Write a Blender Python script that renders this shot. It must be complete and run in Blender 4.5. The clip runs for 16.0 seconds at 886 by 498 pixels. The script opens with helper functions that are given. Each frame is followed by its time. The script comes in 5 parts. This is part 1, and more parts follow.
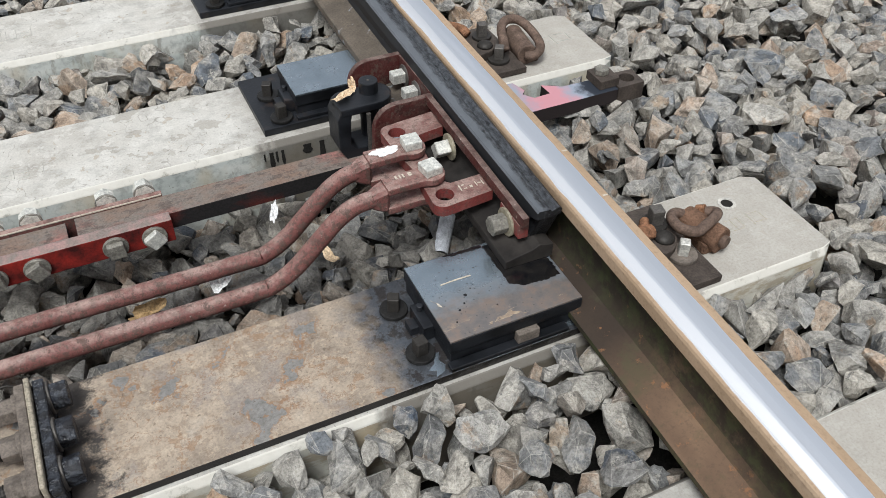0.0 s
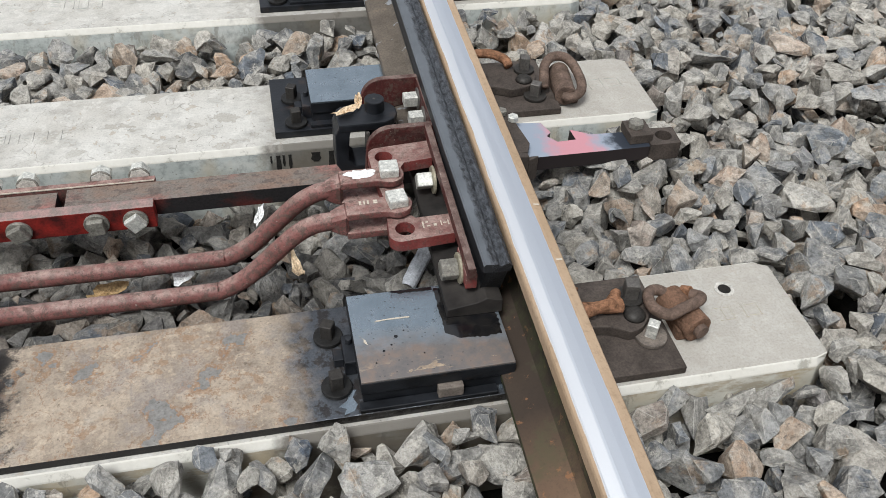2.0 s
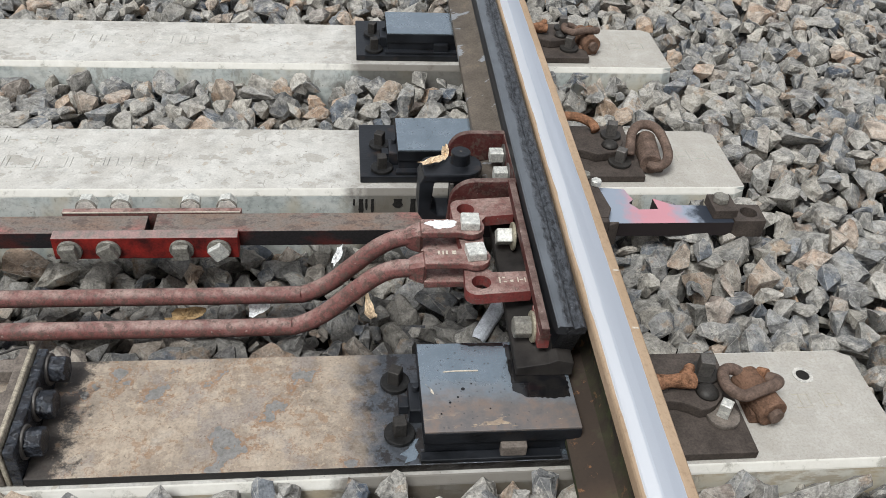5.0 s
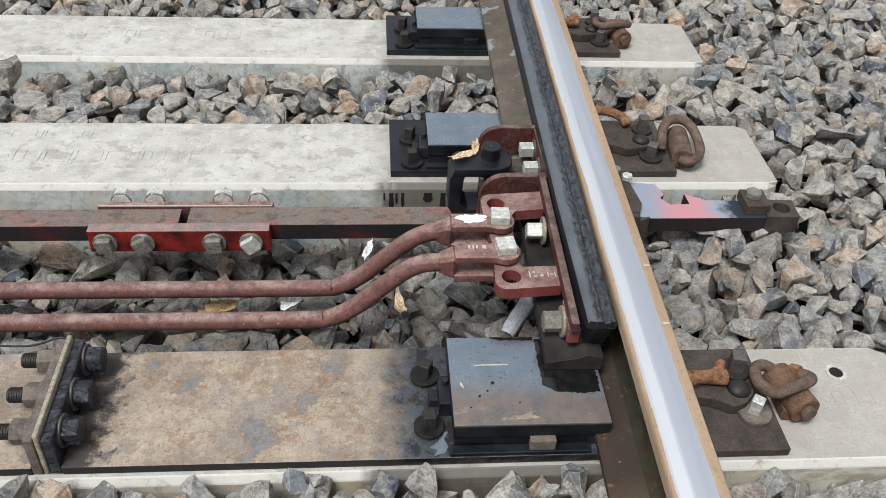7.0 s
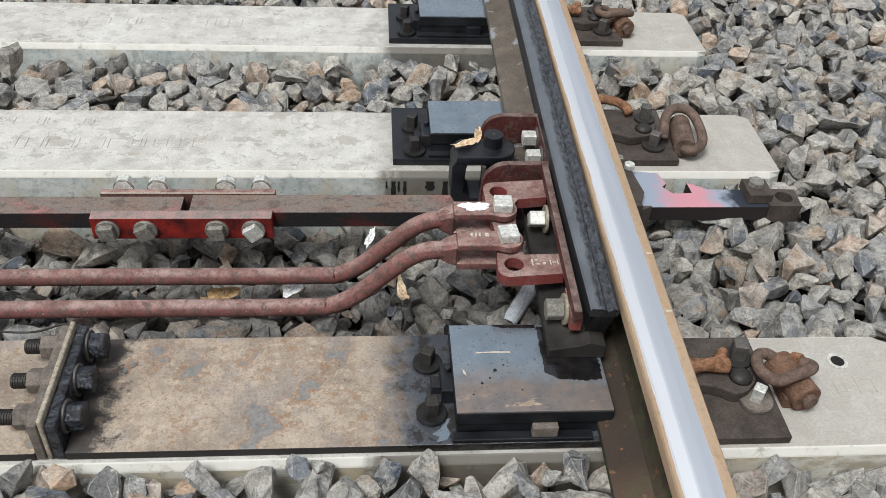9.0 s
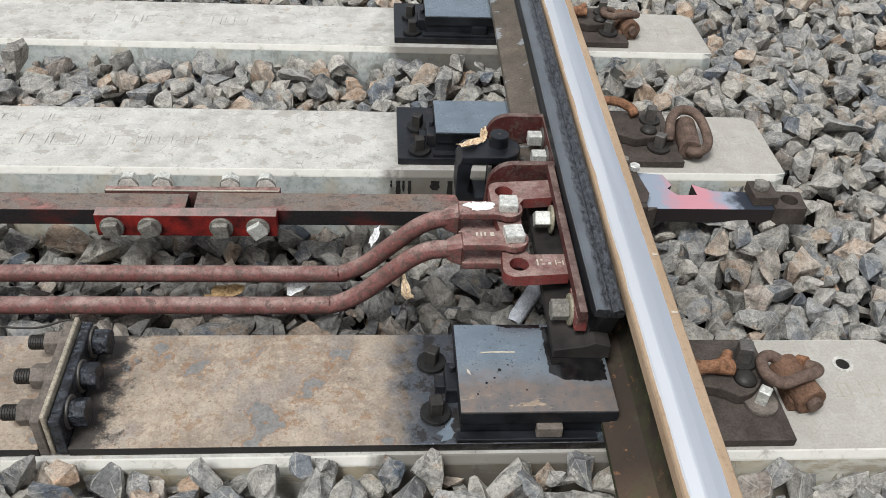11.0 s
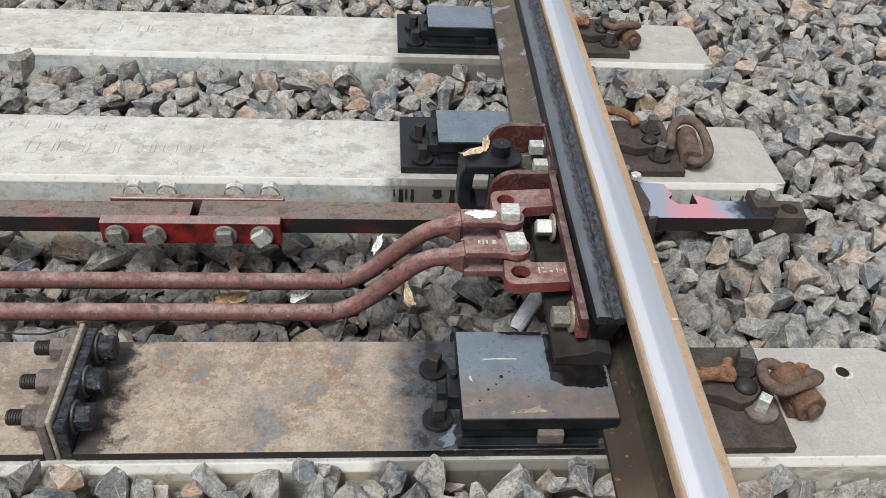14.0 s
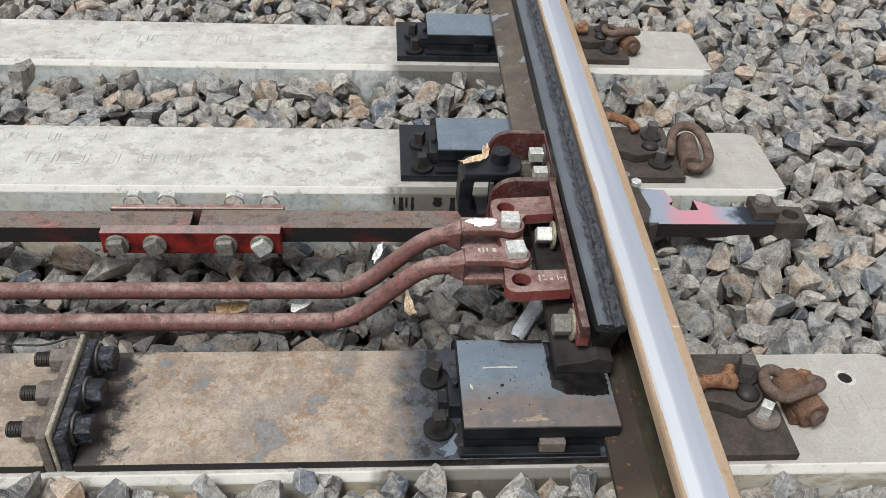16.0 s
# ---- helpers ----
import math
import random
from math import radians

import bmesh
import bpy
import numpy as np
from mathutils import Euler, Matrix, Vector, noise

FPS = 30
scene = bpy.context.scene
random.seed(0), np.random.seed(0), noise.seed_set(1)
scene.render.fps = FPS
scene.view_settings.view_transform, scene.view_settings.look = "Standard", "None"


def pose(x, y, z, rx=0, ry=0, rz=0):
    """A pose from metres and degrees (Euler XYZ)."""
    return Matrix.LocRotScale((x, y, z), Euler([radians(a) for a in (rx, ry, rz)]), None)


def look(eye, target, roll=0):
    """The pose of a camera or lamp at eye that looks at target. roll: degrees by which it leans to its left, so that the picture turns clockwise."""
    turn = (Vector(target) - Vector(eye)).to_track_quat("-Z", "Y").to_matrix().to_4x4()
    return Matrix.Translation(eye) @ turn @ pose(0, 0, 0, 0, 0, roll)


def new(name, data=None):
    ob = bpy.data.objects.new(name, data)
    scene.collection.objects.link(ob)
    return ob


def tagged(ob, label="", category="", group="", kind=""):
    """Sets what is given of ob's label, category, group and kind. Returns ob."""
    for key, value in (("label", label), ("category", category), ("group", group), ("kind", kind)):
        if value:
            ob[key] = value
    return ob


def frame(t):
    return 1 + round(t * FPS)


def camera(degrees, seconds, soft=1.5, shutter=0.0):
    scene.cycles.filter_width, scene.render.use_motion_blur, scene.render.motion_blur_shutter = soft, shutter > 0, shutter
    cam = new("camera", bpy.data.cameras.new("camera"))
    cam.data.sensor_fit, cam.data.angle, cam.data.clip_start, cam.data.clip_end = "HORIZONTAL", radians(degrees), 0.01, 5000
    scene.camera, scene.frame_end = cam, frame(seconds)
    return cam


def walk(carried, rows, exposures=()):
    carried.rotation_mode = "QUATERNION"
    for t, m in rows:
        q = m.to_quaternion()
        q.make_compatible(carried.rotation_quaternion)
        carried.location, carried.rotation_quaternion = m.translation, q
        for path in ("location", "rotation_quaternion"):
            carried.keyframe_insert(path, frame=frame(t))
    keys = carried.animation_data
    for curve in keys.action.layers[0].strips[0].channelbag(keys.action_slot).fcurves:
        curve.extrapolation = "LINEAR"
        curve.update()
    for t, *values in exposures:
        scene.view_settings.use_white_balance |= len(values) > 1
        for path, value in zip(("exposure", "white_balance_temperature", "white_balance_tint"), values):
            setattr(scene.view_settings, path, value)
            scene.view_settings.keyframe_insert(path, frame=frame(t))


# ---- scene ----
cam = camera(54.3, 16.0, 0.5)
PATH = [
    (0, (-0.42, -1.587, 1.142), (0.223, -0.268, -0.216), 1.0),
    (0.5, (-0.264, -1.562, 1.143), (0.376, -0.259, -0.233), 1.9),
    (1, (-0.133, -1.603, 1.126), (0.314, -0.231, -0.258), 3.9),
    (1.5, (-0.097, -1.613, 1.137), (0.301, -0.213, -0.234), 3.3),
    (2, (-0.092, -1.611, 1.147), (0.265, -0.181, -0.204), 3.0),
    (2.5, (-0.094, -1.611, 1.147), (0.269, -0.144, -0.163), 4.5),
    (3, (-0.098, -1.606, 1.146), (0.228, -0.116, -0.148), 5.2),
    (3.5, (-0.101, -1.6, 1.144), (0.187, -0.091, -0.137), 4.7),
    (4, (-0.112, -1.604, 1.146), (0.147, -0.079, -0.122), 4.5),
    (6.5, (-0.118, -1.613, 1.148), (0.055, -0.074, -0.117), 3.8),
    (7, (-0.12, -1.615, 1.149), (0.035, -0.083, -0.128), 3.3),
    (7.5, (-0.121, -1.621, 1.147), (0.026, -0.092, -0.135), 3.2),
    (8, (-0.125, -1.621, 1.146), (0.021, -0.097, -0.141), 3.3),
    (8.5, (-0.125, -1.619, 1.146), (0.026, -0.101, -0.148), 3.4),
    (9, (-0.125, -1.619, 1.145), (0.03, -0.101, -0.148), 3.5),
    (11.5, (-0.133, -1.619, 1.139), (0.016, -0.098, -0.151), 4.1),
    (12, (-0.133, -1.619, 1.141), (0.012, -0.097, -0.149), 4.2),
    (12.5, (-0.134, -1.624, 1.141), (0.005, -0.099, -0.146), 4.0),
    (13, (-0.134, -1.631, 1.142), (0.003, -0.1, -0.137), 4.1),
    (13.5, (-0.137, -1.637, 1.144), (0.001, -0.099, -0.128), 4.2),
    (14, (-0.133, -1.632, 1.144), (0.014, -0.096, -0.128), 3.9),
    (14.5, (-0.132, -1.624, 1.144), (0.015, -0.089, -0.128), 3.8),
    (15, (-0.131, -1.625, 1.147), (0.005, -0.083, -0.12), 3.5),
    (15.5, (-0.127, -1.626, 1.146), (0.017, -0.085, -0.12), 3.4),
    (16, (-0.13, -1.628, 1.146), (0.013, -0.082, -0.116), 3.4),
]
walk(cam, [(t, look(eye, target, roll)) for t, eye, target, roll in PATH])

import bmesh
import numpy as np
import random
import math
from mathutils import Vector, Matrix, noise

# ---- world and light: bright overcast day ----
world = bpy.data.worlds.new("sky")
bpy.context.scene.world = world
world.use_nodes = True
wn = world.node_tree
sky = wn.nodes.new("ShaderNodeTexSky")
sky.sky_type = 'NISHITA'
sky.sun_disc = False
sky.sun_elevation = math.radians(62)
sky.sun_rotation = math.radians(-139)
sky.air_density = 1.0
sky.dust_density = 5.0
sky.ozone_density = 0.6
bg = wn.nodes["Background"]
bg.inputs["Strength"].default_value = 0.098
# high thin cloud: the blue of the sky is washed out towards white
cloud = wn.nodes.new("ShaderNodeMix")
cloud.data_type = 'RGBA'
cloud.inputs[0].default_value = 0.75
cloud.inputs[7].default_value = (5.55, 5.8, 6.2, 1)
wn.links.new(sky.outputs[0], cloud.inputs[6])
wn.links.new(cloud.outputs[2], bg.inputs[0])
sun_data = bpy.data.lights.new("sun", 'SUN')
sun_data.energy = 2.85
sun_data.angle = math.radians(22)
sun_data.color = (0.915, 0.965, 1.0)
sun = new("sun", sun_data)
sun.matrix_world = look((-1.4, -1.6, 4.0), (0, 0, 0))
bpy.context.scene.view_settings.exposure = 0.26


# ---- materials ----
class Mat:
    """A small builder of node materials in object-independent world metres."""
    def __init__(self, name, rough=0.7, metal=0.0, gloss=0.16):
        self.m = bpy.data.materials.new(name)
        self.m.use_nodes = True
        self.t = self.m.node_tree
        self.b = self.t.nodes["Principled BSDF"]
        self.b.inputs["Roughness"].default_value = rough
        self.b.inputs["Metallic"].default_value = metal
        self.b.inputs["Specular IOR Level"].default_value = gloss
        self.geo = self.t.nodes.new("ShaderNodeNewGeometry")
        self.pos = self.geo.outputs["Position"]

    def n(self, kind):
        return self.t.nodes.new(kind)

    def link(self, a, b):
        self.t.links.new(a, b)

    def noise(self, scale, detail=4.0, rough=0.6, coord=None, stretch=None):
        x = self.n("ShaderNodeTexNoise")
        x.inputs["Scale"].default_value = scale
        x.inputs["Detail"].default_value = detail
        x.inputs["Roughness"].default_value = rough
        c = coord or self.pos
        if stretch:
            mp = self.n("ShaderNodeMapping")
            mp.inputs["Scale"].default_value = stretch
            self.link(c, mp.inputs[0])
            c = mp.outputs[0]
        self.link(c, x.inputs["Vector"])
        return x.outputs["Fac"]

    def ramp(self, fac, stops):
        r = self.n("ShaderNodeValToRGB")
        e = r.color_ramp.elements
        while len(e) < len(stops):
            e.new(0.5)
        for el, (p, c) in zip(e, stops):
            el.position = p
            el.color = (c[0], c[1], c[2], 1) if isinstance(c, tuple) else (c, c, c, 1)
        self.link(fac, r.inputs[0])
        return r.outputs[0]

    def mix(self, fac, a, b):
        x = self.n("ShaderNodeMix")
        x.data_type = 'RGBA'
        for v, i in ((fac, 0), (a, 6), (b, 7)):
            if isinstance(v, (int, float)):
                x.inputs[i].default_value = v if i == 0 else (v, v, v, 1)
            elif isinstance(v, tuple):
                x.inputs[i].default_value = (v[0], v[1], v[2], 1)
            else:
                self.link(v, x.inputs[i])
        return x.outputs[2]

    def mul(self, a, b, op='MULTIPLY'):
        x = self.n("ShaderNodeMath")
        x.operation = op
        x.use_clamp = True
        for v, i in ((a, 0), (b, 1)):
            if isinstance(v, (int, float)):
                x.inputs[i].default_value = v
            else:
                self.link(v, x.inputs[i])
        return x.outputs[0]

    def grain(self, c, lo=0.76, hi=1.16, scale=220):
        """A colour with fine dark and light speckle."""
        f = self.ramp(self.noise(scale, 4, 0.75), [(0.34, lo), (0.5, 1.0), (0.66, hi)])
        out = self.mix(1.0, c, f)
        out.node.blend_type = 'MULTIPLY'
        return out

    def color(self, c):
        if isinstance(c, tuple):
            self.b.inputs["Base Color"].default_value = (c[0], c[1], c[2], 1)
        else:
            self.link(c, self.b.inputs["Base Color"])
        return self

    def rough(self, c):
        self.link(c, self.b.inputs["Roughness"])
        return self

    def metal(self, c):
        self.link(c, self.b.inputs["Metallic"])
        return self

    def bump(self, h, strength=0.4, dist=0.002):
        x = self.n("ShaderNodeBump")
        x.inputs["Strength"].default_value = strength
        x.inputs["Distance"].default_value = dist
        self.link(h, x.inputs["Height"])
        self.link(x.outputs[0], self.b.inputs["Normal"])
        return self


def mat_concrete():
    """Cast concrete: cloudy tone, crisp damp stains, pits, oil near the rail, green-grey sides."""
    k = Mat("concrete", 0.85)

    def times(c, f):
        out = k.mix(1.0, c, f)
        k.t.nodes[-1].blend_type = 'MULTIPLY'
        return out

    n1 = k.noise(5, 7, 0.62)
    n2 = k.noise(60, 5, 0.7)
    base = k.ramp(n1, [(0.3, (0.37, 0.344, 0.303)), (0.46, (0.46, 0.434, 0.389)), (0.6, (0.505, 0.482, 0.437)), (0.75, (0.565, 0.543, 0.50))])
    cloud = k.ramp(k.noise(19, 6, 0.68, stretch=(0.9, 1.1, 1)), [(0.36, 0.80), (0.5, 1.0), (0.62, 1.05)])
    c = times(base, cloud)
    pale = k.ramp(k.noise(30, 5, 0.6), [(0.565, 0.0), (0.59, 1.0)])
    c = k.mix(k.mul(pale, 0.4), c, (0.60, 0.575, 0.525))
    damp = k.noise(12, 5, 0.62, stretch=(1, 1.15, 1))
    stain = k.ramp(damp, [(0.58, 0.0), (0.592, 1.0)])
    rim = k.ramp(damp, [(0.572, 0.0), (0.585, 1.0), (0.60, 0.0)])
    lot = k.ramp(k.noise(2.6, 3, 0.55), [(0.44, 0.12), (0.58, 0.6)])
    c = k.mix(k.mul(stain, lot), c, (0.31, 0.283, 0.24))
    c = k.mix(k.mul(k.mul(rim, lot), 0.5), c, (0.25, 0.23, 0.20))
    smear = k.ramp(k.noise(24, 4, 0.6, stretch=(1.3, 1, 1)), [(0.645, 0.0), (0.655, 1.0)])
    c = k.mix(k.mul(smear, 0.55), c, (0.35, 0.29, 0.225))
    scuff = k.ramp(k.noise(16, 5, 0.75, stretch=(0.35, 3.2, 1)), [(0.66, 0.0), (0.70, 1.0)])
    c = k.mix(k.mul(scuff, 0.5), c, (0.30, 0.285, 0.25))
    crack = k.mul(k.ramp(k.noise(6, 3, 0.55), [(0.496, 0.0), (0.5, 1.0), (0.504, 0.0)]), k.ramp(k.noise(8, 2, 0.5), [(0.5, 0.0), (0.56, 0.7)]))
    c = k.mix(crack, c, (0.22, 0.205, 0.18))
    pits = k.ramp(k.noise(120, 2, 0.5), [(0.25, 0.0), (0.30, 1.0)])
    c = k.mix(pits, (0.24, 0.225, 0.195), c)
    sp = k.n("ShaderNodeSeparateXYZ")
    k.link(k.pos, sp.inputs[0])
    wx = k.n("ShaderNodeMath")
    wx.operation = 'MULTIPLY_ADD'
    k.link(k.noise(11, 5, 0.65), wx.inputs[0])
    wx.inputs[1].default_value = 0.3
    k.link(sp.outputs[0], wx.inputs[2])
    dirt = k.ramp(wx.outputs[0], [(0.45, 0.0), (0.62, 1.0)])
    c = k.mix(k.mul(dirt, k.ramp(k.noise(21, 6, 0.7), [(0.35, 0.55), (0.6, 0.9)])), c, (0.36, 0.33, 0.285))
    oil = k.ramp(k.mul(wx.outputs[0], 0.2, 'ADD'), [(0.20, 0.0), (0.27, 1.0), (0.66, 1.0), (0.74, 0.0)])
    c = times(c, k.ramp(k.noise(210, 4, 0.75), [(0.34, 0.84), (0.5, 1.0), (0.66, 1.07)]))
    sn = k.n("ShaderNodeSeparateXYZ")
    k.link(k.geo.outputs["True Normal"], sn.inputs[0])
    side = k.ramp(sn.outputs[2], [(0.25, 1.0), (0.3, 0.0)])
    lip = k.mul(k.ramp(sn.outputs[2], [(0.9, 1.0), (0.95, 0.0)]), k.ramp(sn.outputs[2], [(0.25, 0.0), (0.3, 1.0)]))
    c = k.mix(k.mul(lip, 0.8), c, k.ramp(k.noise(22, 5, 0.7), [(0.34, (0.34, 0.32, 0.27)), (0.42, (0.62, 0.59, 0.52)), (0.7, (0.70, 0.67, 0.60))]))
    mould = k.ramp(k.noise(9, 5, 0.6, stretch=(0.6, 1, 2)), [(0.3, (0.35, 0.375, 0.35)), (0.5, (0.49, 0.51, 0.475)), (0.7, (0.58, 0.57, 0.52))])
    mould = times(mould, k.ramp(k.noise(48, 5, 0.7), [(0.36, 0.72), (0.5, 1.0), (0.66, 1.08)]))
    mould = k.mix(pits, (0.30, 0.30, 0.27), mould)
    ochre = k.ramp(k.noise(5, 4, 0.6, stretch=(1, 1, 0.6)), [(0.50, 0.0), (0.62, 1.0)])
    near = k.ramp(k.mul(sp.outputs[1], 1.0, 'ADD'), [(0.45, 1.0), (0.6, 0.0)])
    mould = k.mix(k.mul(near, 0.55), mould, (0.62, 0.57, 0.47))
    tide = k.mul(near, k.ramp(k.noise(13, 6, 0.7, stretch=(0.7, 1, 2.2)), [(0.46, 0.0), (0.54, 0.75)]))
    mould = k.mix(tide, mould, (0.36, 0.30, 0.215))
    mould = k.mix(k.mul(ochre, 0.5), mould, (0.48, 0.37, 0.22))
    streak = k.ramp(k.noise(26, 5, 0.7, stretch=(1, 1, 0.3)), [(0.58, 0.0), (0.63, 1.0)])
    mould = k.mix(k.mul(streak, 0.6), mould, (0.25, 0.235, 0.2))
    k.color(k.mix(k.mul(oil, k.ramp(sn.outputs[2], [(0.92, 0.82), (0.97, 0.25)])), k.mix(side, c, mould), (0.085, 0.072, 0.058)))
    k.bump(k.mul(k.mul(n2, 0.6), k.mul(pits, 0.4), 'ADD'), 0.55, 0.0025)
    return k.m


def mat_stone(name, rand_kind, edge=False):
    k = Mat(name, 0.85)
    if rand_kind == 'object':
        r = k.n("ShaderNodeObjectInfo").outputs["Random"]
    else:
        r = k.geo.outputs["Random Per Island"]
    facet = k.n("ShaderNodeVectorMath")
    facet.operation = 'MULTIPLY_ADD'
    k.link(k.geo.outputs["True Normal"], facet.inputs[0])
    facet.inputs[1].default_value = (0.8, 0.8, 0.8)
    shift = k.n("ShaderNodeCombineXYZ")
    sc = k.n("ShaderNodeMath")
    sc.operation = 'MULTIPLY'
    k.link(r, sc.inputs[0])
    sc.inputs[1].default_value = 60.0
    k.link(sc.outputs[0], shift.inputs[0])
    k.link(shift.outputs[0], facet.inputs[2])
    fn = k.noise(1.0, 1.0, 0.5, coord=facet.outputs[0])
    tone = k.ramp(r, [(0.0, (0.085, 0.098, 0.118)), (0.12, (0.27, 0.258, 0.235)), (0.26, (0.38, 0.345, 0.29)), (0.40, (0.12, 0.135, 0.155)), (0.52, (0.33, 0.31, 0.275)),
                      (0.64, (0.18, 0.192, 0.205)), (0.74, (0.47, 0.43, 0.365)), (0.84, (0.24, 0.24, 0.235)), (0.92, (0.42, 0.285, 0.19)), (1.0, (0.30, 0.275, 0.24))])
    shade = k.ramp(fn, [(0.32, 0.72), (0.5, 1.0), (0.66, 1.22)])
    c = k.mix(1.0, tone, shade)
    c.node.blend_type = 'MULTIPLY'
    dust = k.ramp(k.mul(k.noise(15, 6, 0.7), k.mul(fn, 0.35), 'ADD'), [(0.62, 0.0), (0.70, 1.0)])
    c = k.mix(k.mul(dust, 0.45), c, (0.42, 0.385, 0.33))
    rust = k.ramp(k.noise(13, 6, 0.7), [(0.585, 0.0), (0.64, 1.0)])
    c = k.mix(k.mul(rust, 0.55), c, (0.33, 0.22, 0.135))
    blot = k.ramp(k.noise(38, 6, 0.75), [(0.40, 0.62), (0.5, 1.0), (0.60, 1.22)])
    c = k.mix(1.0, c, blot)
    c.node.blend_type = 'MULTIPLY'
    crust = k.ramp(k.noise(30, 6, 0.75), [(0.59, 0.0), (0.605, 1.0)])
    c = k.mix(k.mul(crust, 0.5), c, (0.56, 0.52, 0.45))
    chip = k.ramp(k.noise(46, 6, 0.75), [(0.365, 1.0), (0.38, 0.0)])
    c = k.mix(k.mul(chip, 0.6), c, (0.06, 0.064, 0.07))
    c = k.grain(c, 0.70, 1.22, 200)
    if edge:
        c = k.mix(k.ramp(k.noise(40, 4, 0.7), [(0.45, 0.0), (0.55, 0.5)]), c, (0.52, 0.49, 0.43))
    # drips of oil round the points machinery, with crib shade put into the colour
    off = k.n("ShaderNodeVectorMath")
    off.operation = 'MULTIPLY_ADD'
    k.link(k.pos, off.inputs[0])
    off.inputs[1].default_value = (0.6, 2.05, 0.0)
    off.inputs[2].default_value = (0.16, 0.72, 0.0)
    ln = k.n("ShaderNodeVectorMath")
    ln.operation = 'LENGTH'
    k.link(off.outputs[0], ln.inputs[0])
    oil = k.ramp(k.mul(ln.outputs["Value"], k.mul(k.noise(9, 4, 0.6), 0.7), 'ADD'), [(0.62, 1.0), (0.98, 0.0)])
    c = k.mix(k.mul(oil, 0.52), c, (0.03, 0.025, 0.021))
    k.color(c)
    k.bump(k.mul(k.mul(k.noise(26, 7, 0.68), 0.85), k.mul(k.noise(150, 4, 0.7), 0.15), 'ADD'), 1.0, 0.017)
    return k.m


def mat_grime(name, dark=(0.012, 0.013, 0.015), light=(0.05, 0.05, 0.052), rough=(0.25, 0.6), rust=0.12, gloss=0.16):
    k = Mat(name, 0.4, 0.0, gloss)
    n1 = k.noise(16, 5, 0.6)
    n2 = k.noise(120, 4, 0.6)
    c = k.ramp(n1, [(0.35, dark), (0.65, light)])
    r = k.ramp(k.noise(22, 5, 0.65), [(0.6, 0.0), (0.7, 1.0)])
    c = k.mix(k.mul(r, rust), c, (0.20, 0.11, 0.06))
    k.color(c)
    k.rough(k.ramp(n1, [(0.3, rough[0]), (0.7, rough[1])]))
    k.bump(n2, 0.25, 0.002)
    return k.m


def mat_rail_rust():
    k = Mat("rail_rust", 0.8)
    n1 = k.noise(9, 5, 0.6, stretch=(1, 0.35, 1))
    n2 = k.noise(150, 4, 0.7)
    c = k.ramp(n1, [(0.3, (0.085, 0.055, 0.038)), (0.5, (0.145, 0.092, 0.06)), (0.7, (0.21, 0.135, 0.085))])
    c = k.mix(k.mul(k.ramp(n2, [(0.5, 0.0), (0.7, 1.0)]), 0.4), c, (0.07, 0.05, 0.038))
    sp = k.n("ShaderNodeSeparateXYZ")
    k.link(k.pos, sp.inputs[0])
    w = k.n("ShaderNodeMath")
    w.operation = 'MULTIPLY_ADD'
    k.link(n1, w.inputs[0])
    w.inputs[1].default_value = 0.2
    k.link(sp.outputs[1], w.inputs[2])
    oil = k.ramp(k.mul(w.outputs[0], 0.9, 'ADD'), [(-0.02, 0.0), (0.17, 1.0)])
    c = k.mix(k.mul(oil, 0.85), c, (0.025, 0.021, 0.018))
    spots = k.ramp(k.noise(38, 5, 0.7), [(0.60, 0.0), (0.66, 1.0)])
    c = k.mix(k.mul(spots, 0.7), c, (0.26, 0.125, 0.06))
    moss = k.ramp(k.noise(14, 5, 0.7), [(0.54, 0.0), (0.66, 1.0)])
    c = k.mix(k.mul(moss, 0.45), c, (0.07, 0.072, 0.038))
    # Upright faces darkened: mossy grime, with the web's shade put into the colour.
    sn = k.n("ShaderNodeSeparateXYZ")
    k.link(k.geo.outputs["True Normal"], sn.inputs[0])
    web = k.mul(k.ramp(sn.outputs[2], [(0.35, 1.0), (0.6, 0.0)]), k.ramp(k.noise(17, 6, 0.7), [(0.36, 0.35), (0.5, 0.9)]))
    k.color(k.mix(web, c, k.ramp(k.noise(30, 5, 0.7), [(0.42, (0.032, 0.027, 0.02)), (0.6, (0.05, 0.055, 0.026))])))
    k.bump(n2, 0.3, 0.001)
    return k.m


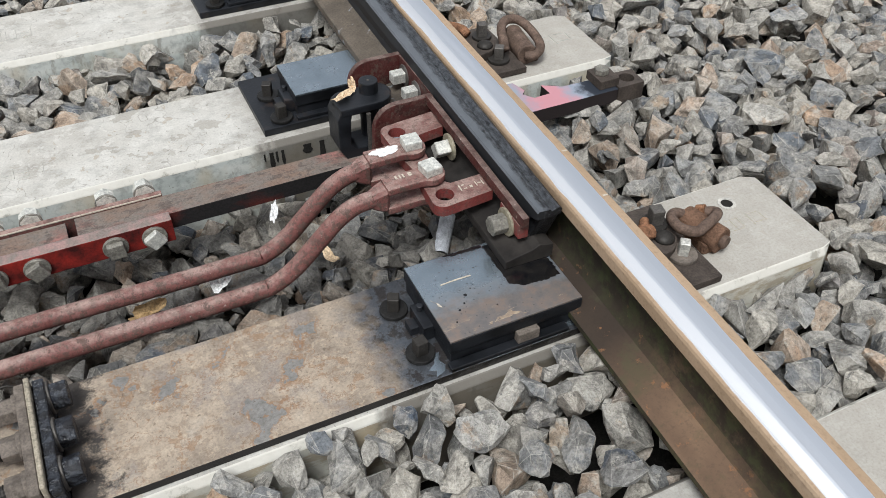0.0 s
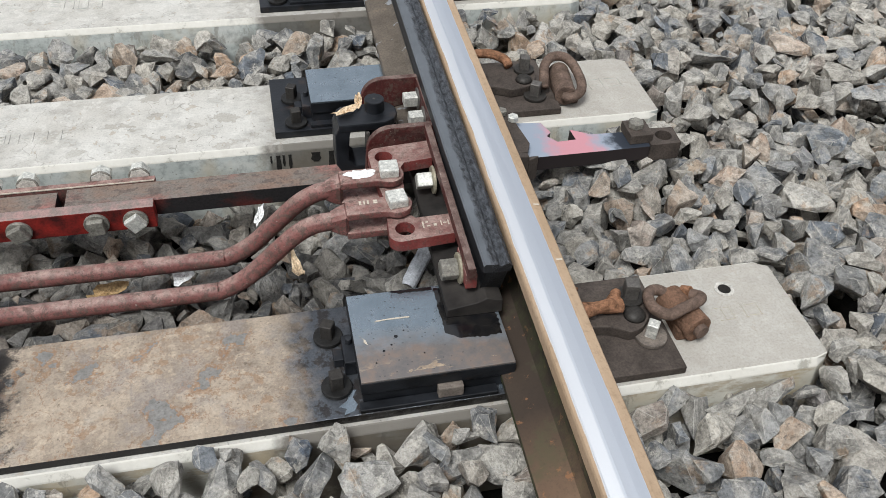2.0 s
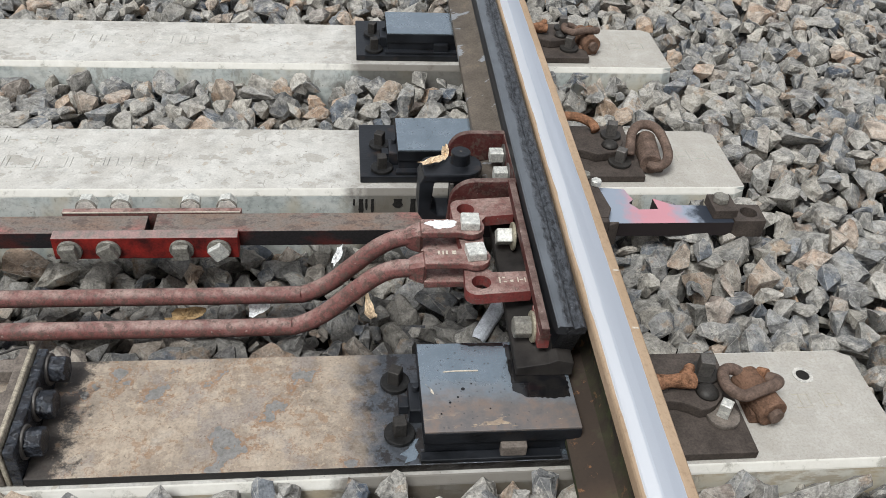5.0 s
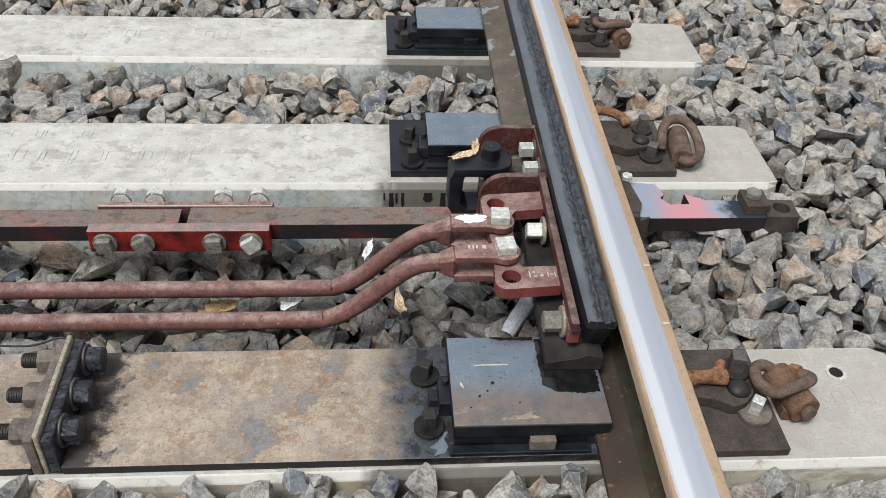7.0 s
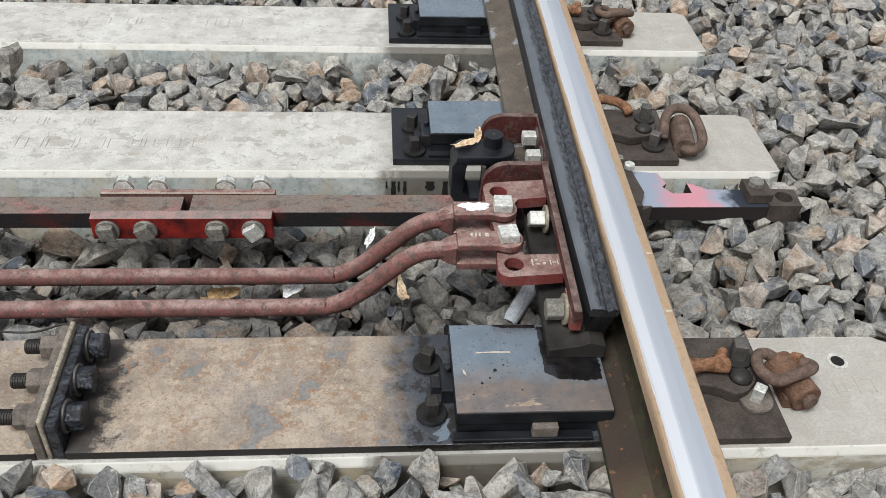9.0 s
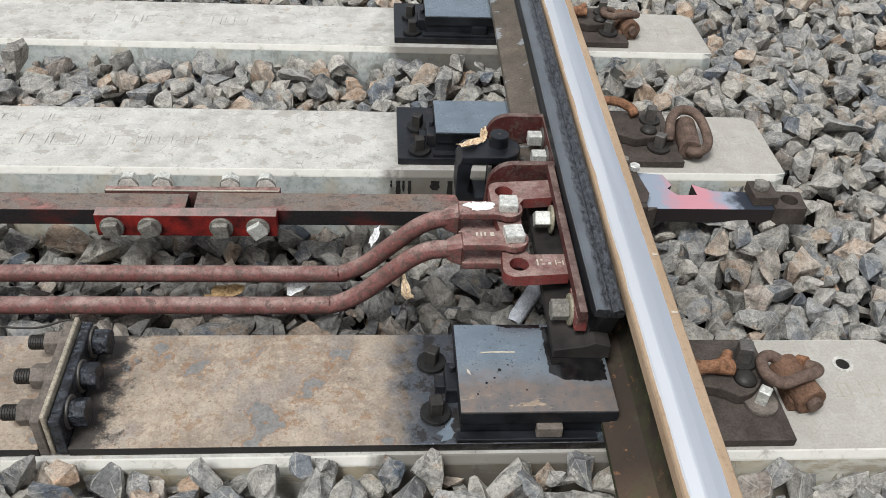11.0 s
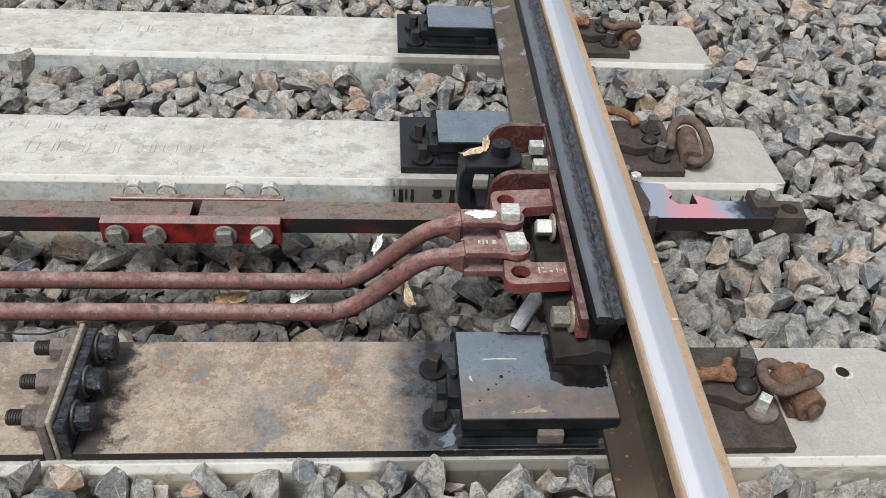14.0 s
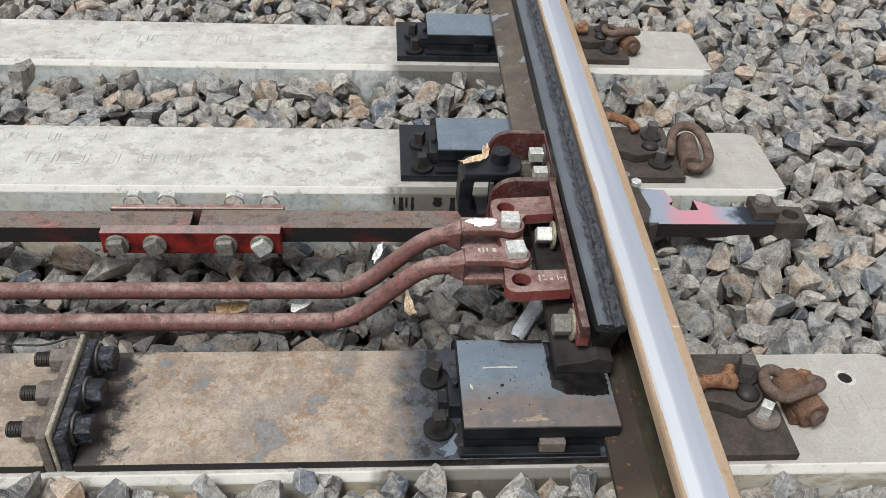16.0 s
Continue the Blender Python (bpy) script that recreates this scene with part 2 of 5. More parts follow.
def mat_rail_head():
    """Rolled steel: brown rust on the flanks, polished band where wheels run."""
    k = Mat("rail_head_steel", 0.3)
    tc = k.n("ShaderNodeTexCoord")
    sep = k.n("ShaderNodeSeparateXYZ")
    k.link(tc.outputs["Object"], sep.inputs[0])
    wob = k.noise(30, 4, 0.6, coord=tc.outputs["Object"], stretch=(1, 0.25, 1))
    w = k.n("ShaderNodeMath")
    w.operation = 'MULTIPLY_ADD'
    k.link(wob, w.inputs[0])
    w.inputs[1].default_value = 0.006
    k.link(sep.outputs[0], w.inputs[2])
    lo = k.ramp(k.mul(k.mul(w.outputs[0], 0.0255 + 0.003, 'ADD'), 100, 'MULTIPLY'), [(0.0, 0.0), (0.12, 1.0)])
    hi = k.n("ShaderNodeMath")
    hi.operation = 'LESS_THAN'
    k.link(w.outputs[0], hi.inputs[0])
    hi.inputs[1].default_value = 0.0225
    top = k.n("ShaderNodeMath")
    top.operation = 'GREATER_THAN'
    k.link(sep.outputs[2], top.inputs[0])
    top.inputs[1].default_value = 0.159
    band = k.mul(k.mul(lo, hi.outputs[0]), top.outputs[0])
    n1 = k.noise(12, 5, 0.6, stretch=(1, 0.3, 1))
    n2 = k.noise(140, 4, 0.7)
    rust = k.ramp(n1, [(0.3, (0.30, 0.205, 0.125)), (0.6, (0.40, 0.285, 0.19)), (0.8, (0.48, 0.37, 0.265))])
    rust = k.mix(k.mul(k.ramp(n2, [(0.5, 0.0), (0.72, 1.0)]), 0.4), rust, (0.13, 0.08, 0.045))
    # White strip holds the gauge corner's brighter sky reflection, put into the colour.
    sky_sheen = k.ramp(k.mul(k.mul(w.outputs[0], 0.03, 'ADD'), 20.0), [(0.37, (0.97, 0.97, 0.97)), (0.41, (0.78, 0.80, 0.83)), (0.9, (0.72, 0.745, 0.785))])
    k.color(k.mix(band, rust, sky_sheen))
    k.metal(band)
    k.rough(k.mix(band, 0.75, k.ramp(k.noise(60, 3, 0.5, stretch=(1, 0.02, 1)), [(0.3, 0.40), (0.7, 0.52)])))
    k.bump(n2, 0.12, 0.001)
    return k.m


def mat_red(name="red_paint", wear=0.75, tone=1.0, vivid=0.0):
    k = Mat(name, 0.6)
    n1 = k.noise(20, 5, 0.65)
    n2 = k.noise(75, 5, 0.75)
    c = k.ramp(n1, [(p, tuple(tone * v for v in c)) for p, c in ((0.3, (0.125, 0.046, 0.041)), (0.55, (0.18, 0.076, 0.066)), (0.75, (0.235, 0.135, 0.118)))])
    chips = k.ramp(n2, [(0.51, 0.0), (0.555, 1.0)])
    c = k.mix(k.mul(chips, wear), c, (0.085, 0.055, 0.045))
    sn = k.n("ShaderNodeSeparateXYZ")
    k.link(k.geo.outputs["Normal"], sn.inputs[0])
    if vivid:
        kept = k.mul(k.ramp(sn.outputs[2], [(0.3, 1.0), (0.6, 0.0)]), k.ramp(k.noise(26, 5, 0.7), [(0.40, 0.0), (0.5, vivid)]))
        c = k.mix(kept, c, (0.27, 0.030, 0.027))
    # Dust on upward faces; the highlight there is put into its pale colour.
    dusty_lit = k.mul(k.ramp(sn.outputs[2], [(0.5, 0.0), (0.95, 1.0)]), k.ramp(k.noise(30, 5, 0.7), [(0.4, 0.15), (0.62, 0.75)]))
    c = k.mix(dusty_lit, c, tuple((0.35 + 0.65 * tone) * v for v in (0.38, 0.275, 0.235)))
    c = k.mix(k.mul(k.ramp(k.noise(48, 6, 0.75), [(0.565, 0.0), (0.59, 1.0)]), wear), c, (0.105, 0.073, 0.06))
    c = k.mix(k.mul(k.ramp(k.noise(110, 4, 0.7), [(0.66, 0.0), (0.69, 1.0)]), 0.7), c, (0.34, 0.27, 0.23))
    c = k.mix(1.0, c, k.ramp(k.noise(230, 4, 0.75), [(0.34, 0.76), (0.5, 1.0), (0.66, 1.16)]))
    k.t.nodes[-1].blend_type = 'MULTIPLY'
    k.color(c)
    k.rough(k.ramp(n1, [(0.3, 0.42), (0.7, 0.75)]))
    k.bump(n2, 0.3, 0.001)
    return k.m


def mat_tie_plate():
    k = Mat("tie_plate_steel", 0.65)
    n1 = k.noise(9, 6, 0.65)
    n2 = k.noise(70, 5, 0.7)
    c = k.ramp(n1, [(0.28, (0.14, 0.11, 0.087)), (0.43, (0.275, 0.222, 0.17)), (0.58, (0.38, 0.305, 0.23)), (0.75, (0.32, 0.285, 0.24))])
    flake = k.ramp(n2, [(0.5, 0.0), (0.58, 1.0)])
    mott = k.ramp(k.noise(26, 5, 0.7), [(0.42, 0.0), (0.56, 1.0)])
    c = k.mix(k.mul(k.mul(flake, mott), 0.38), c, (0.17, 0.105, 0.062))
    scab = k.ramp(k.noise(15, 6, 0.66), [(0.535, 0.0), (0.545, 1.0)])
    c = k.mix(k.mul(scab, 0.42), c, (0.205, 0.158, 0.12))
    bare = k.ramp(k.noise(34, 5, 0.62), [(0.61, 0.0), (0.62, 1.0)])
    c = k.mix(k.mul(bare, 0.5), c, (0.24, 0.135, 0.07))
    c = k.mix(k.mul(k.ramp(k.noise(48, 4, 0.7), [(0.57, 0.0), (0.64, 1.0)]), 0.5), c, (0.47, 0.38, 0.28))
    pn = k.noise(11, 6, 0.6)
    rim = k.ramp(pn, [(0.592, 0.0), (0.604, 1.0), (0.618, 1.0), (0.626, 0.0)])
    c = k.mix(k.mul(rim, 0.6), c, (0.225, 0.115, 0.058))
    grey = k.ramp(k.noise(6.5, 5, 0.62), [(0.52, 0.0), (0.57, 1.0)])
    c = k.mix(k.mul(grey, 0.5), c, (0.235, 0.205, 0.185))
    curl = k.ramp(k.noise(19, 6, 0.62), [(0.490, 0.0), (0.498, 1.0), (0.508, 0.0)])
    worn = k.ramp(k.noise(5, 3, 0.5), [(0.45, 0.0), (0.52, 1.0)])
    c = k.mix(k.mul(k.mul(curl, worn), 0.8), c, (0.22, 0.115, 0.058))
    pale = k.ramp(pn, [(0.618, 0.0), (0.624, 1.0)])
    c = k.mix(k.mul(pale, 0.9), c, k.ramp(n2, [(0.35, (0.145, 0.14, 0.13)), (0.65, (0.215, 0.208, 0.195))]))
    for ang, lim in ((0.6, 0.700), (-0.35, 0.715)):
        turn = k.n("ShaderNodeMapping")
        turn.inputs["Rotation"].default_value = (0, 0, ang)
        turn.inputs["Scale"].default_value = (75, 2.2, 1)
        k.link(k.pos, turn.inputs[0])
        scr = k.ramp(k.noise(1.0, 3, 0.6, coord=turn.outputs[0]), [(lim, 0.0), (lim + 0.02, 1.0)])
        c = k.mix(k.mul(scr, 0.55), c, (0.50, 0.40, 0.28))
    specks = k.ramp(k.noise(120, 4, 0.7), [(0.33, 1.0), (0.37, 0.0)])
    c = k.mix(k.mul(specks, 0.6), c, (0.10, 0.072, 0.052))
    # oil-darkened end next to the slide block
    sep = k.n("ShaderNodeSeparateXYZ")
    k.link(k.pos, sep.inputs[0])
    w = k.n("ShaderNodeMath")
    w.operation = 'MULTIPLY_ADD'
    k.link(n1, w.inputs[0])
    w.inputs[1].default_value = 0.3
    k.link(sep.outputs[0], w.inputs[2])
    oil = k.ramp(k.mul(w.outputs[0], 0.3, 'ADD'), [(0.315, 0.0), (0.40, 1.0)])
    jd = k.n("ShaderNodeMath")
    jd.operation = 'ABSOLUTE'
    jo = k.n("ShaderNodeMath")
    jo.operation = 'ADD'
    k.link(sep.outputs[0], jo.inputs[0])
    jo.inputs[1].default_value = 0.585
    k.link(jo.outputs[0], jd.inputs[0])
    gr = k.ramp(k.mul(jd.outputs[0], k.mul(k.noise(34, 6, 0.75), 0.22), 'ADD'), [(0.128, 1.0), (0.158, 0.0)])
    c = k.mix(k.mul(gr, 0.9), c, (0.022, 0.020, 0.02))
    wet = k.ramp(k.noise(40, 5, 0.65), [(0.44, 0.0), (0.52, 1.0)])
    c = k.mix(k.mul(oil, 0.95), c, k.mix(wet, (0.014, 0.014, 0.016), (0.11, 0.122, 0.138)))
    k.metal(k.mul(k.mul(oil, wet), 0.7))
    k.b.inputs["Specular IOR Level"].default_value = 0.35
    fine = k.ramp(k.noise(210, 4, 0.75), [(0.35, 0.80), (0.5, 1.0), (0.66, 1.14)])
    c = k.mix(1.0, c, fine)
    k.t.nodes[-1].blend_type = 'MULTIPLY'
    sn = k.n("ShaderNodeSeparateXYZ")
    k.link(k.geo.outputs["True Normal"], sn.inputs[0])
    # Upright edges near black: oil, with the shade on them put into the colour.
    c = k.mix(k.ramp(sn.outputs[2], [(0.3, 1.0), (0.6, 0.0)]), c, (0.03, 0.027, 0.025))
    k.color(c)
    k.rough(k.mix(oil, 0.7, 0.28))
    k.bump(k.mul(n2, flake, 'ADD'), 0.35, 0.0015)
    return k.m


def mat_plain(name, c, rough=0.6, metal=0.0, var=0.25, scale=40, relief=0.001):
    k = Mat(name, rough, metal)
    n1 = k.noise(scale, 5, 0.65)
    lo = tuple(v * (1 - var) for v in c)
    hi = tuple(min(1, v * (1 + var)) for v in c)
    c = k.mix(1.0, k.ramp(n1, [(0.3, lo), (0.7, hi)]), k.ramp(k.noise(240, 4, 0.75), [(0.34, 0.72), (0.5, 1.0), (0.66, 1.22)]))
    k.t.nodes[-1].blend_type = 'MULTIPLY'
    k.color(c)
    k.bump(k.noise(scale * 3, 4, 0.65), 0.2 if relief < 0.002 else 0.9, relief)
    return k.m


def mat_grease():
    """Dull grey steel strip; black clotted grease towards the stock rail."""
    k = Mat("greased_steel", 0.5, 0.0, 0.3)
    tc = k.n("ShaderNodeTexCoord")
    sp = k.n("ShaderNodeSeparateXYZ")
    k.link(tc.outputs["Object"], sp.inputs[0])
    wob = k.n("ShaderNodeMath")
    wob.operation = 'MULTIPLY_ADD'
    k.link(k.noise(45, 5, 0.7, stretch=(1, 0.5, 1)), wob.inputs[0])
    wob.inputs[1].default_value = 0.03
    k.link(sp.outputs[0], wob.inputs[2])
    inner = k.ramp(k.mul(k.mul(wob.outputs[0], 0.09, 'ADD'), 20.0), [(0.58, 0.0), (0.70, 1.0)])
    clot = k.ramp(k.noise(130, 5, 0.7, stretch=(1, 0.5, 1)), [(0.36, 0.0), (0.62, 1.0)])
    dry = k.ramp(k.noise(20, 5, 0.65, stretch=(1, 0.5, 1)), [(0.3, (0.082, 0.088, 0.096)), (0.7, (0.125, 0.134, 0.146))])
    drop = k.ramp(k.noise(80, 3, 0.6), [(0.27, 1.0), (0.31, 0.0)])
    dry = k.mix(k.mul(drop, 0.8), dry, (0.012, 0.012, 0.014))
    c = k.mix(inner, dry, k.mix(clot, (0.085, 0.091, 0.10), (0.014, 0.014, 0.016)))
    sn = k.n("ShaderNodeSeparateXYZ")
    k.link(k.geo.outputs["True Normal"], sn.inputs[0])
    # Flanks near black: grease, plus the shade below the head put into the colour.
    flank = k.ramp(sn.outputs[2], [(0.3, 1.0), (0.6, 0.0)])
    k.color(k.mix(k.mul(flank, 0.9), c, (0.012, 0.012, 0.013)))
    k.rough(k.mix(inner, 0.5, 0.38))
    k.bump(k.mul(inner, k.noise(130, 5, 0.7, stretch=(1, 0.5, 1))), 0.9, 0.008)
    return k.m


CONCRETE = mat_concrete()
STONE_PART = mat_stone("crushed_stone", 'object')
STONE_REST = mat_stone("crushed_stone_rest", 'island')
EDGE_PART = mat_stone("chipped_stone_edge", 'object', True)
EDGE_REST = mat_stone("chipped_stone_edge_rest", 'island', True)
BLACK = mat_grime("oiled_black_steel", (0.004, 0.0045, 0.0055), (0.015, 0.0165, 0.02), (0.3, 0.55), 0.1, 0.4)
GREASE = mat_grease()
RAIL = mat_rail_rust()
RAILHEAD = mat_rail_head()
RED = mat_red()
TIE = mat_tie_plate()
BOLT = mat_plain("weathered_bolt_steel", (0.11, 0.10, 0.09), 0.5, 0.3)
BRIGHT = mat_plain("bare_steel", (0.60, 0.585, 0.53), 0.5, 0.35, 0.3, 90)
RUST = mat_plain("orange_rust", (0.25, 0.125, 0.07), 0.9, 0.0, 0.65, 70, 0.006)
CLIPM = mat_plain("brown_spring_steel", (0.125, 0.085, 0.065), 0.7, 0.0, 0.45, 50, 0.002)
BLACKBOLT = mat_plain("oily_bolt_steel", (0.022, 0.021, 0.02), 0.4, 0.2, 0.4)
DARKBOLT = mat_plain("dark_bolt_steel", (0.042, 0.038, 0.034), 0.5, 0.3)
DARKBROWN = mat_plain("dark_brown_steel", (0.07, 0.056, 0.047), 0.65, 0.1, 0.35, 25)
RUSTDARK = mat_plain("brown_rust", (0.15, 0.085, 0.055), 0.85, 0.0, 0.5, 45, 0.004)
RUSTPLATE = mat_plain("grey_brown_rusty_steel", (0.15, 0.125, 0.105), 0.75, 0.1, 0.4, 40)
FIBRE = mat_plain("insulating_fibre", (0.30, 0.26, 0.20), 0.9, 0.0, 0.35, 60)
WHITE = mat_plain("white_paint", (0.75, 0.74, 0.72), 0.6, 0.0, 0.1, 60)
CHALK = mat_plain("chalk", (0.48, 0.42, 0.34), 0.9, 0.0, 0.15, 200)
YELLOW = mat_plain("yellow_paint", (0.65, 0.46, 0.06), 0.7, 0.0, 0.15, 100)
BOLTGREY = mat_plain("dull_bolt_steel", (0.22, 0.205, 0.175), 0.55, 0.3, 0.35, 60)
BRASSY = mat_plain("plated_washer", (0.38, 0.34, 0.25), 0.45, 0.4, 0.3, 80)
LEAF = mat_plain("tan_leaf", (0.60, 0.46, 0.31), 0.8, 0.0, 0.35, 60)
BROWNLEAF = mat_plain("brown_leaf", (0.33, 0.22, 0.11), 0.8, 0.0, 0.35, 60)
FOIL = mat_plain("grey_plastic", (0.45, 0.46, 0.48), 0.35, 0.1, 0.25, 50)
WHITECONC = mat_plain("pale_mortar", (0.46, 0.435, 0.39), 0.9, 0.0, 0.2, 60)
HOLE = mat_plain("dark_hole", (0.02, 0.018, 0.016), 0.95)
DARKRED = mat_red("dark_red_paint", 0.7, 0.34, 0.12)
REDLUG = mat_red("faded_red_paint", 0.5, 0.9, 0.45)


def mat_bright_red():
    k = Mat("bright_red_paint", 0.5)
    n1 = k.noise(22, 5, 0.65)
    sn = k.n("ShaderNodeSeparateXYZ")
    k.link(k.geo.outputs["True Normal"], sn.inputs[0])
    worn = k.ramp(sn.outputs[2], [(0.3, 0.0), (0.7, 1.0)])
    c = k.ramp(n1, [(0.36, (0.045, 0.012, 0.011)), (0.5, (0.15, 0.018, 0.015)), (0.66, (0.27, 0.024, 0.018))])
    k.color(k.grain(k.mix(worn, c, k.ramp(k.noise(40, 4, 0.6), [(0.4, (0.20, 0.165, 0.145)), (0.6, (0.31, 0.20, 0.18))]))))
    k.bump(k.noise(120, 3, 0.6), 0.25, 0.001)
    return k.m


def mat_bar_top():
    k = Mat("flaking_red_bar", 0.65)
    n1 = k.noise(15, 5, 0.65, stretch=(0.5, 1, 1))
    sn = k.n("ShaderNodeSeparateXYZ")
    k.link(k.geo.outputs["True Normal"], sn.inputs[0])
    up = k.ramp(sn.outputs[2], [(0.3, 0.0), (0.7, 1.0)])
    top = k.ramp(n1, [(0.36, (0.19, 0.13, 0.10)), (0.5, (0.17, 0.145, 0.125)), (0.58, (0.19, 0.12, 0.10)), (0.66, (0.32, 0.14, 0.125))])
    # Shade of the upright faces is painted in: near black with dark red.
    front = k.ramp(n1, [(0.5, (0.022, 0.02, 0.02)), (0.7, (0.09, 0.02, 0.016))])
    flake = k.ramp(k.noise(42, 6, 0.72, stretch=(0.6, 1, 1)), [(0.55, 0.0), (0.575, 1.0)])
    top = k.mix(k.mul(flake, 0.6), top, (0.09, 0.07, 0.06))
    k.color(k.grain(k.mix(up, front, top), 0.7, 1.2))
    k.bump(k.noise(110, 4, 0.6), 0.3, 0.001)
    return k.m


def mat_blade():
    k = Mat("pink_sprayed_steel", 0.45)
    sp = k.n("ShaderNodeSeparateXYZ")
    k.link(k.pos, sp.inputs[0])
    sn = k.n("ShaderNodeSeparateXYZ")
    k.link(k.geo.outputs["True Normal"], sn.inputs[0])
    up = k.ramp(sn.outputs[2], [(0.3, 0.0), (0.7, 1.0)])
    wob = k.n("ShaderNodeMath")
    wob.operation = 'MULTIPLY_ADD'
    k.link(k.noise(28, 4, 0.6), wob.inputs[0])
    wob.inputs[1].default_value = 0.09
    k.link(sp.outputs[0], wob.inputs[2])
    pink = k.ramp(wob.outputs[0], [(0.545, 0.0), (0.585, 1.0), (0.655, 1.0), (0.69, 0.0)])
    black = k.ramp(wob.outputs[0], [(0.69, 0.0), (0.715, 1.0)])
    c = k.mix(k.mul(pink, 0.8), (0.27, 0.30, 0.35), (0.56, 0.22, 0.24))
    c = k.mix(black, c, (0.03, 0.035, 0.045))
    # Sides go near black by facing, like the bar's fronts.
    k.color(k.mix(up, (0.028, 0.022, 0.022), c))
    k.bump(k.noise(120, 3, 0.6), 0.2, 0.001)
    return k.m


def mat_wet(name, rusty):
    """Oil spread on a worn steel face, beaded with drops; dried and rusty towards the free edge where it is not wiped.
    """
    k = Mat(name, 0.25, 0.8, 0.5)
    n1 = k.noise(18, 5, 0.65)
    base = k.ramp(n1, [(0.3, (0.25, 0.30, 0.335)), (0.7, (0.34, 0.395, 0.44))])
    rough = k.ramp(n1, [(0.3, 0.16), (0.7, 0.32)])
    if rusty:
        sp = k.n("ShaderNodeSeparateXYZ")
        k.link(k.pos, sp.inputs[0])
        wob = k.n("ShaderNodeMath")
        wob.operation = 'MULTIPLY_ADD'
        k.link(k.noise(14, 6, 0.7), wob.inputs[0])
        wob.inputs[1].default_value = 0.12
        k.link(sp.outputs[1], wob.inputs[2])
        dry = k.ramp(k.mul(wob.outputs[0], 1.0, 'ADD'), [(0.355, 1.0), (0.415, 0.0)])
        dryc = k.ramp(k.noise(32, 6, 0.72), [(0.3, (0.10, 0.088, 0.082)), (0.5, (0.155, 0.125, 0.107)), (0.6, (0.20, 0.14, 0.105))])
        flake = k.mul(k.ramp(k.noise(24, 6, 0.7, stretch=(0.7, 1.6, 1)), [(0.57, 0.0), (0.60, 1.0)]), k.ramp(k.mul(wob.outputs[0], 1.0, 'ADD'), [(0.31, 1.0), (0.345, 0.0)]))
        dryc = k.mix(flake, dryc, k.ramp(k.noise(90, 4, 0.7), [(0.4, (0.34, 0.23, 0.14)), (0.6, (0.48, 0.36, 0.24))]))
        base = k.mix(k.mul(dry, 0.9), base, dryc)
        rough = k.mix(dry, rough, 0.45)
        k.metal(k.mix(dry, 0.8, 0.25))
    k.rough(rough)
    drops = k.n("ShaderNodeTexVoronoi")
    drops.inputs["Scale"].default_value = 150.0
    k.link(k.pos, drops.inputs["Vector"])
    pick = k.n("ShaderNodeSeparateColor")
    k.link(drops.outputs["Color"], pick.inputs[0])
    bead = k.mul(k.ramp(drops.outputs["Distance"], [(0.16, 1.0), (0.26, 0.0)]), k.ramp(pick.outputs[0], [(0.68, 0.0), (0.70, 1.0)]))
    bead = k.mul(bead, k.ramp(k.noise(9, 3, 0.5), [(0.44, 0.0), (0.52, 1.0)]))
    k.color(k.mix(k.mul(bead, 0.6), base, (0.05, 0.055, 0.06)))
    k.bump(k.mul(k.mul(k.noise(90, 4, 0.6), 0.3), k.mul(bead, 0.7), 'ADD'), 0.35, 0.002)
    return k.m


def mat_black_oil():
    """Thick black oil with a rippled glossy skin."""
    k = Mat("black_oil", 0.12, 0.0, 0.6)
    k.color(k.ramp(k.noise(70, 4, 0.6), [(0.4, (0.006, 0.006, 0.007)), (0.7, (0.018, 0.016, 0.014))]))
    k.bump(k.noise(60, 3, 0.6, stretch=(0.6, 1.5, 1)), 0.35, 0.002)
    return k.m


OILBLACK = mat_black_oil()


def mat_foot():
    """Brown rust, blackened by oil near the tip of the tongue, with grey scuffs."""
    k = Mat("tongue_foot_steel", 0.6)
    n1 = k.noise(12, 5, 0.65)
    sp = k.n("ShaderNodeSeparateXYZ")
    k.link(k.pos, sp.inputs[0])
    w = k.n("ShaderNodeMath")
    w.operation = 'MULTIPLY_ADD'
    k.link(n1, w.inputs[0])
    w.inputs[1].default_value = 0.25
    k.link(sp.outputs[1], w.inputs[2])
    clean = k.ramp(k.mul(w.outputs[0], 0.3, 'ADD'), [(0.2, 0.0), (0.45, 1.0)])
    brown = k.ramp(n1, [(0.3, (0.075, 0.062, 0.05)), (0.6, (0.13, 0.106, 0.083)), (0.75, (0.21, 0.16, 0.115))])
    scuff = k.ramp(k.noise(9, 4, 0.6, stretch=(1, 1.6, 1)), [(0.60, 0.0), (0.62, 1.0)])
    brown = k.mix(k.mul(scuff, 0.8), brown, (0.26, 0.27, 0.28))
    k.color(k.mix(clean, k.ramp(n1, [(0.35, (0.016, 0.014, 0.013)), (0.65, (0.042, 0.037, 0.033))]), k.grain(brown, 0.72, 1.2)))
    k.bump(k.noise(120, 4, 0.6), 0.25, 0.001)
    return k.m


def mat_tar():
    k = Mat("tarry_grease", 0.25, 0.0, 0.5)
    k.color(k.ramp(k.noise(60, 4, 0.6), [(0.4, (0.006, 0.006, 0.008)), (0.7, (0.04, 0.045, 0.055))]))
    k.bump(k.noise(90, 4, 0.6), 1.0, 0.008)
    return k.m


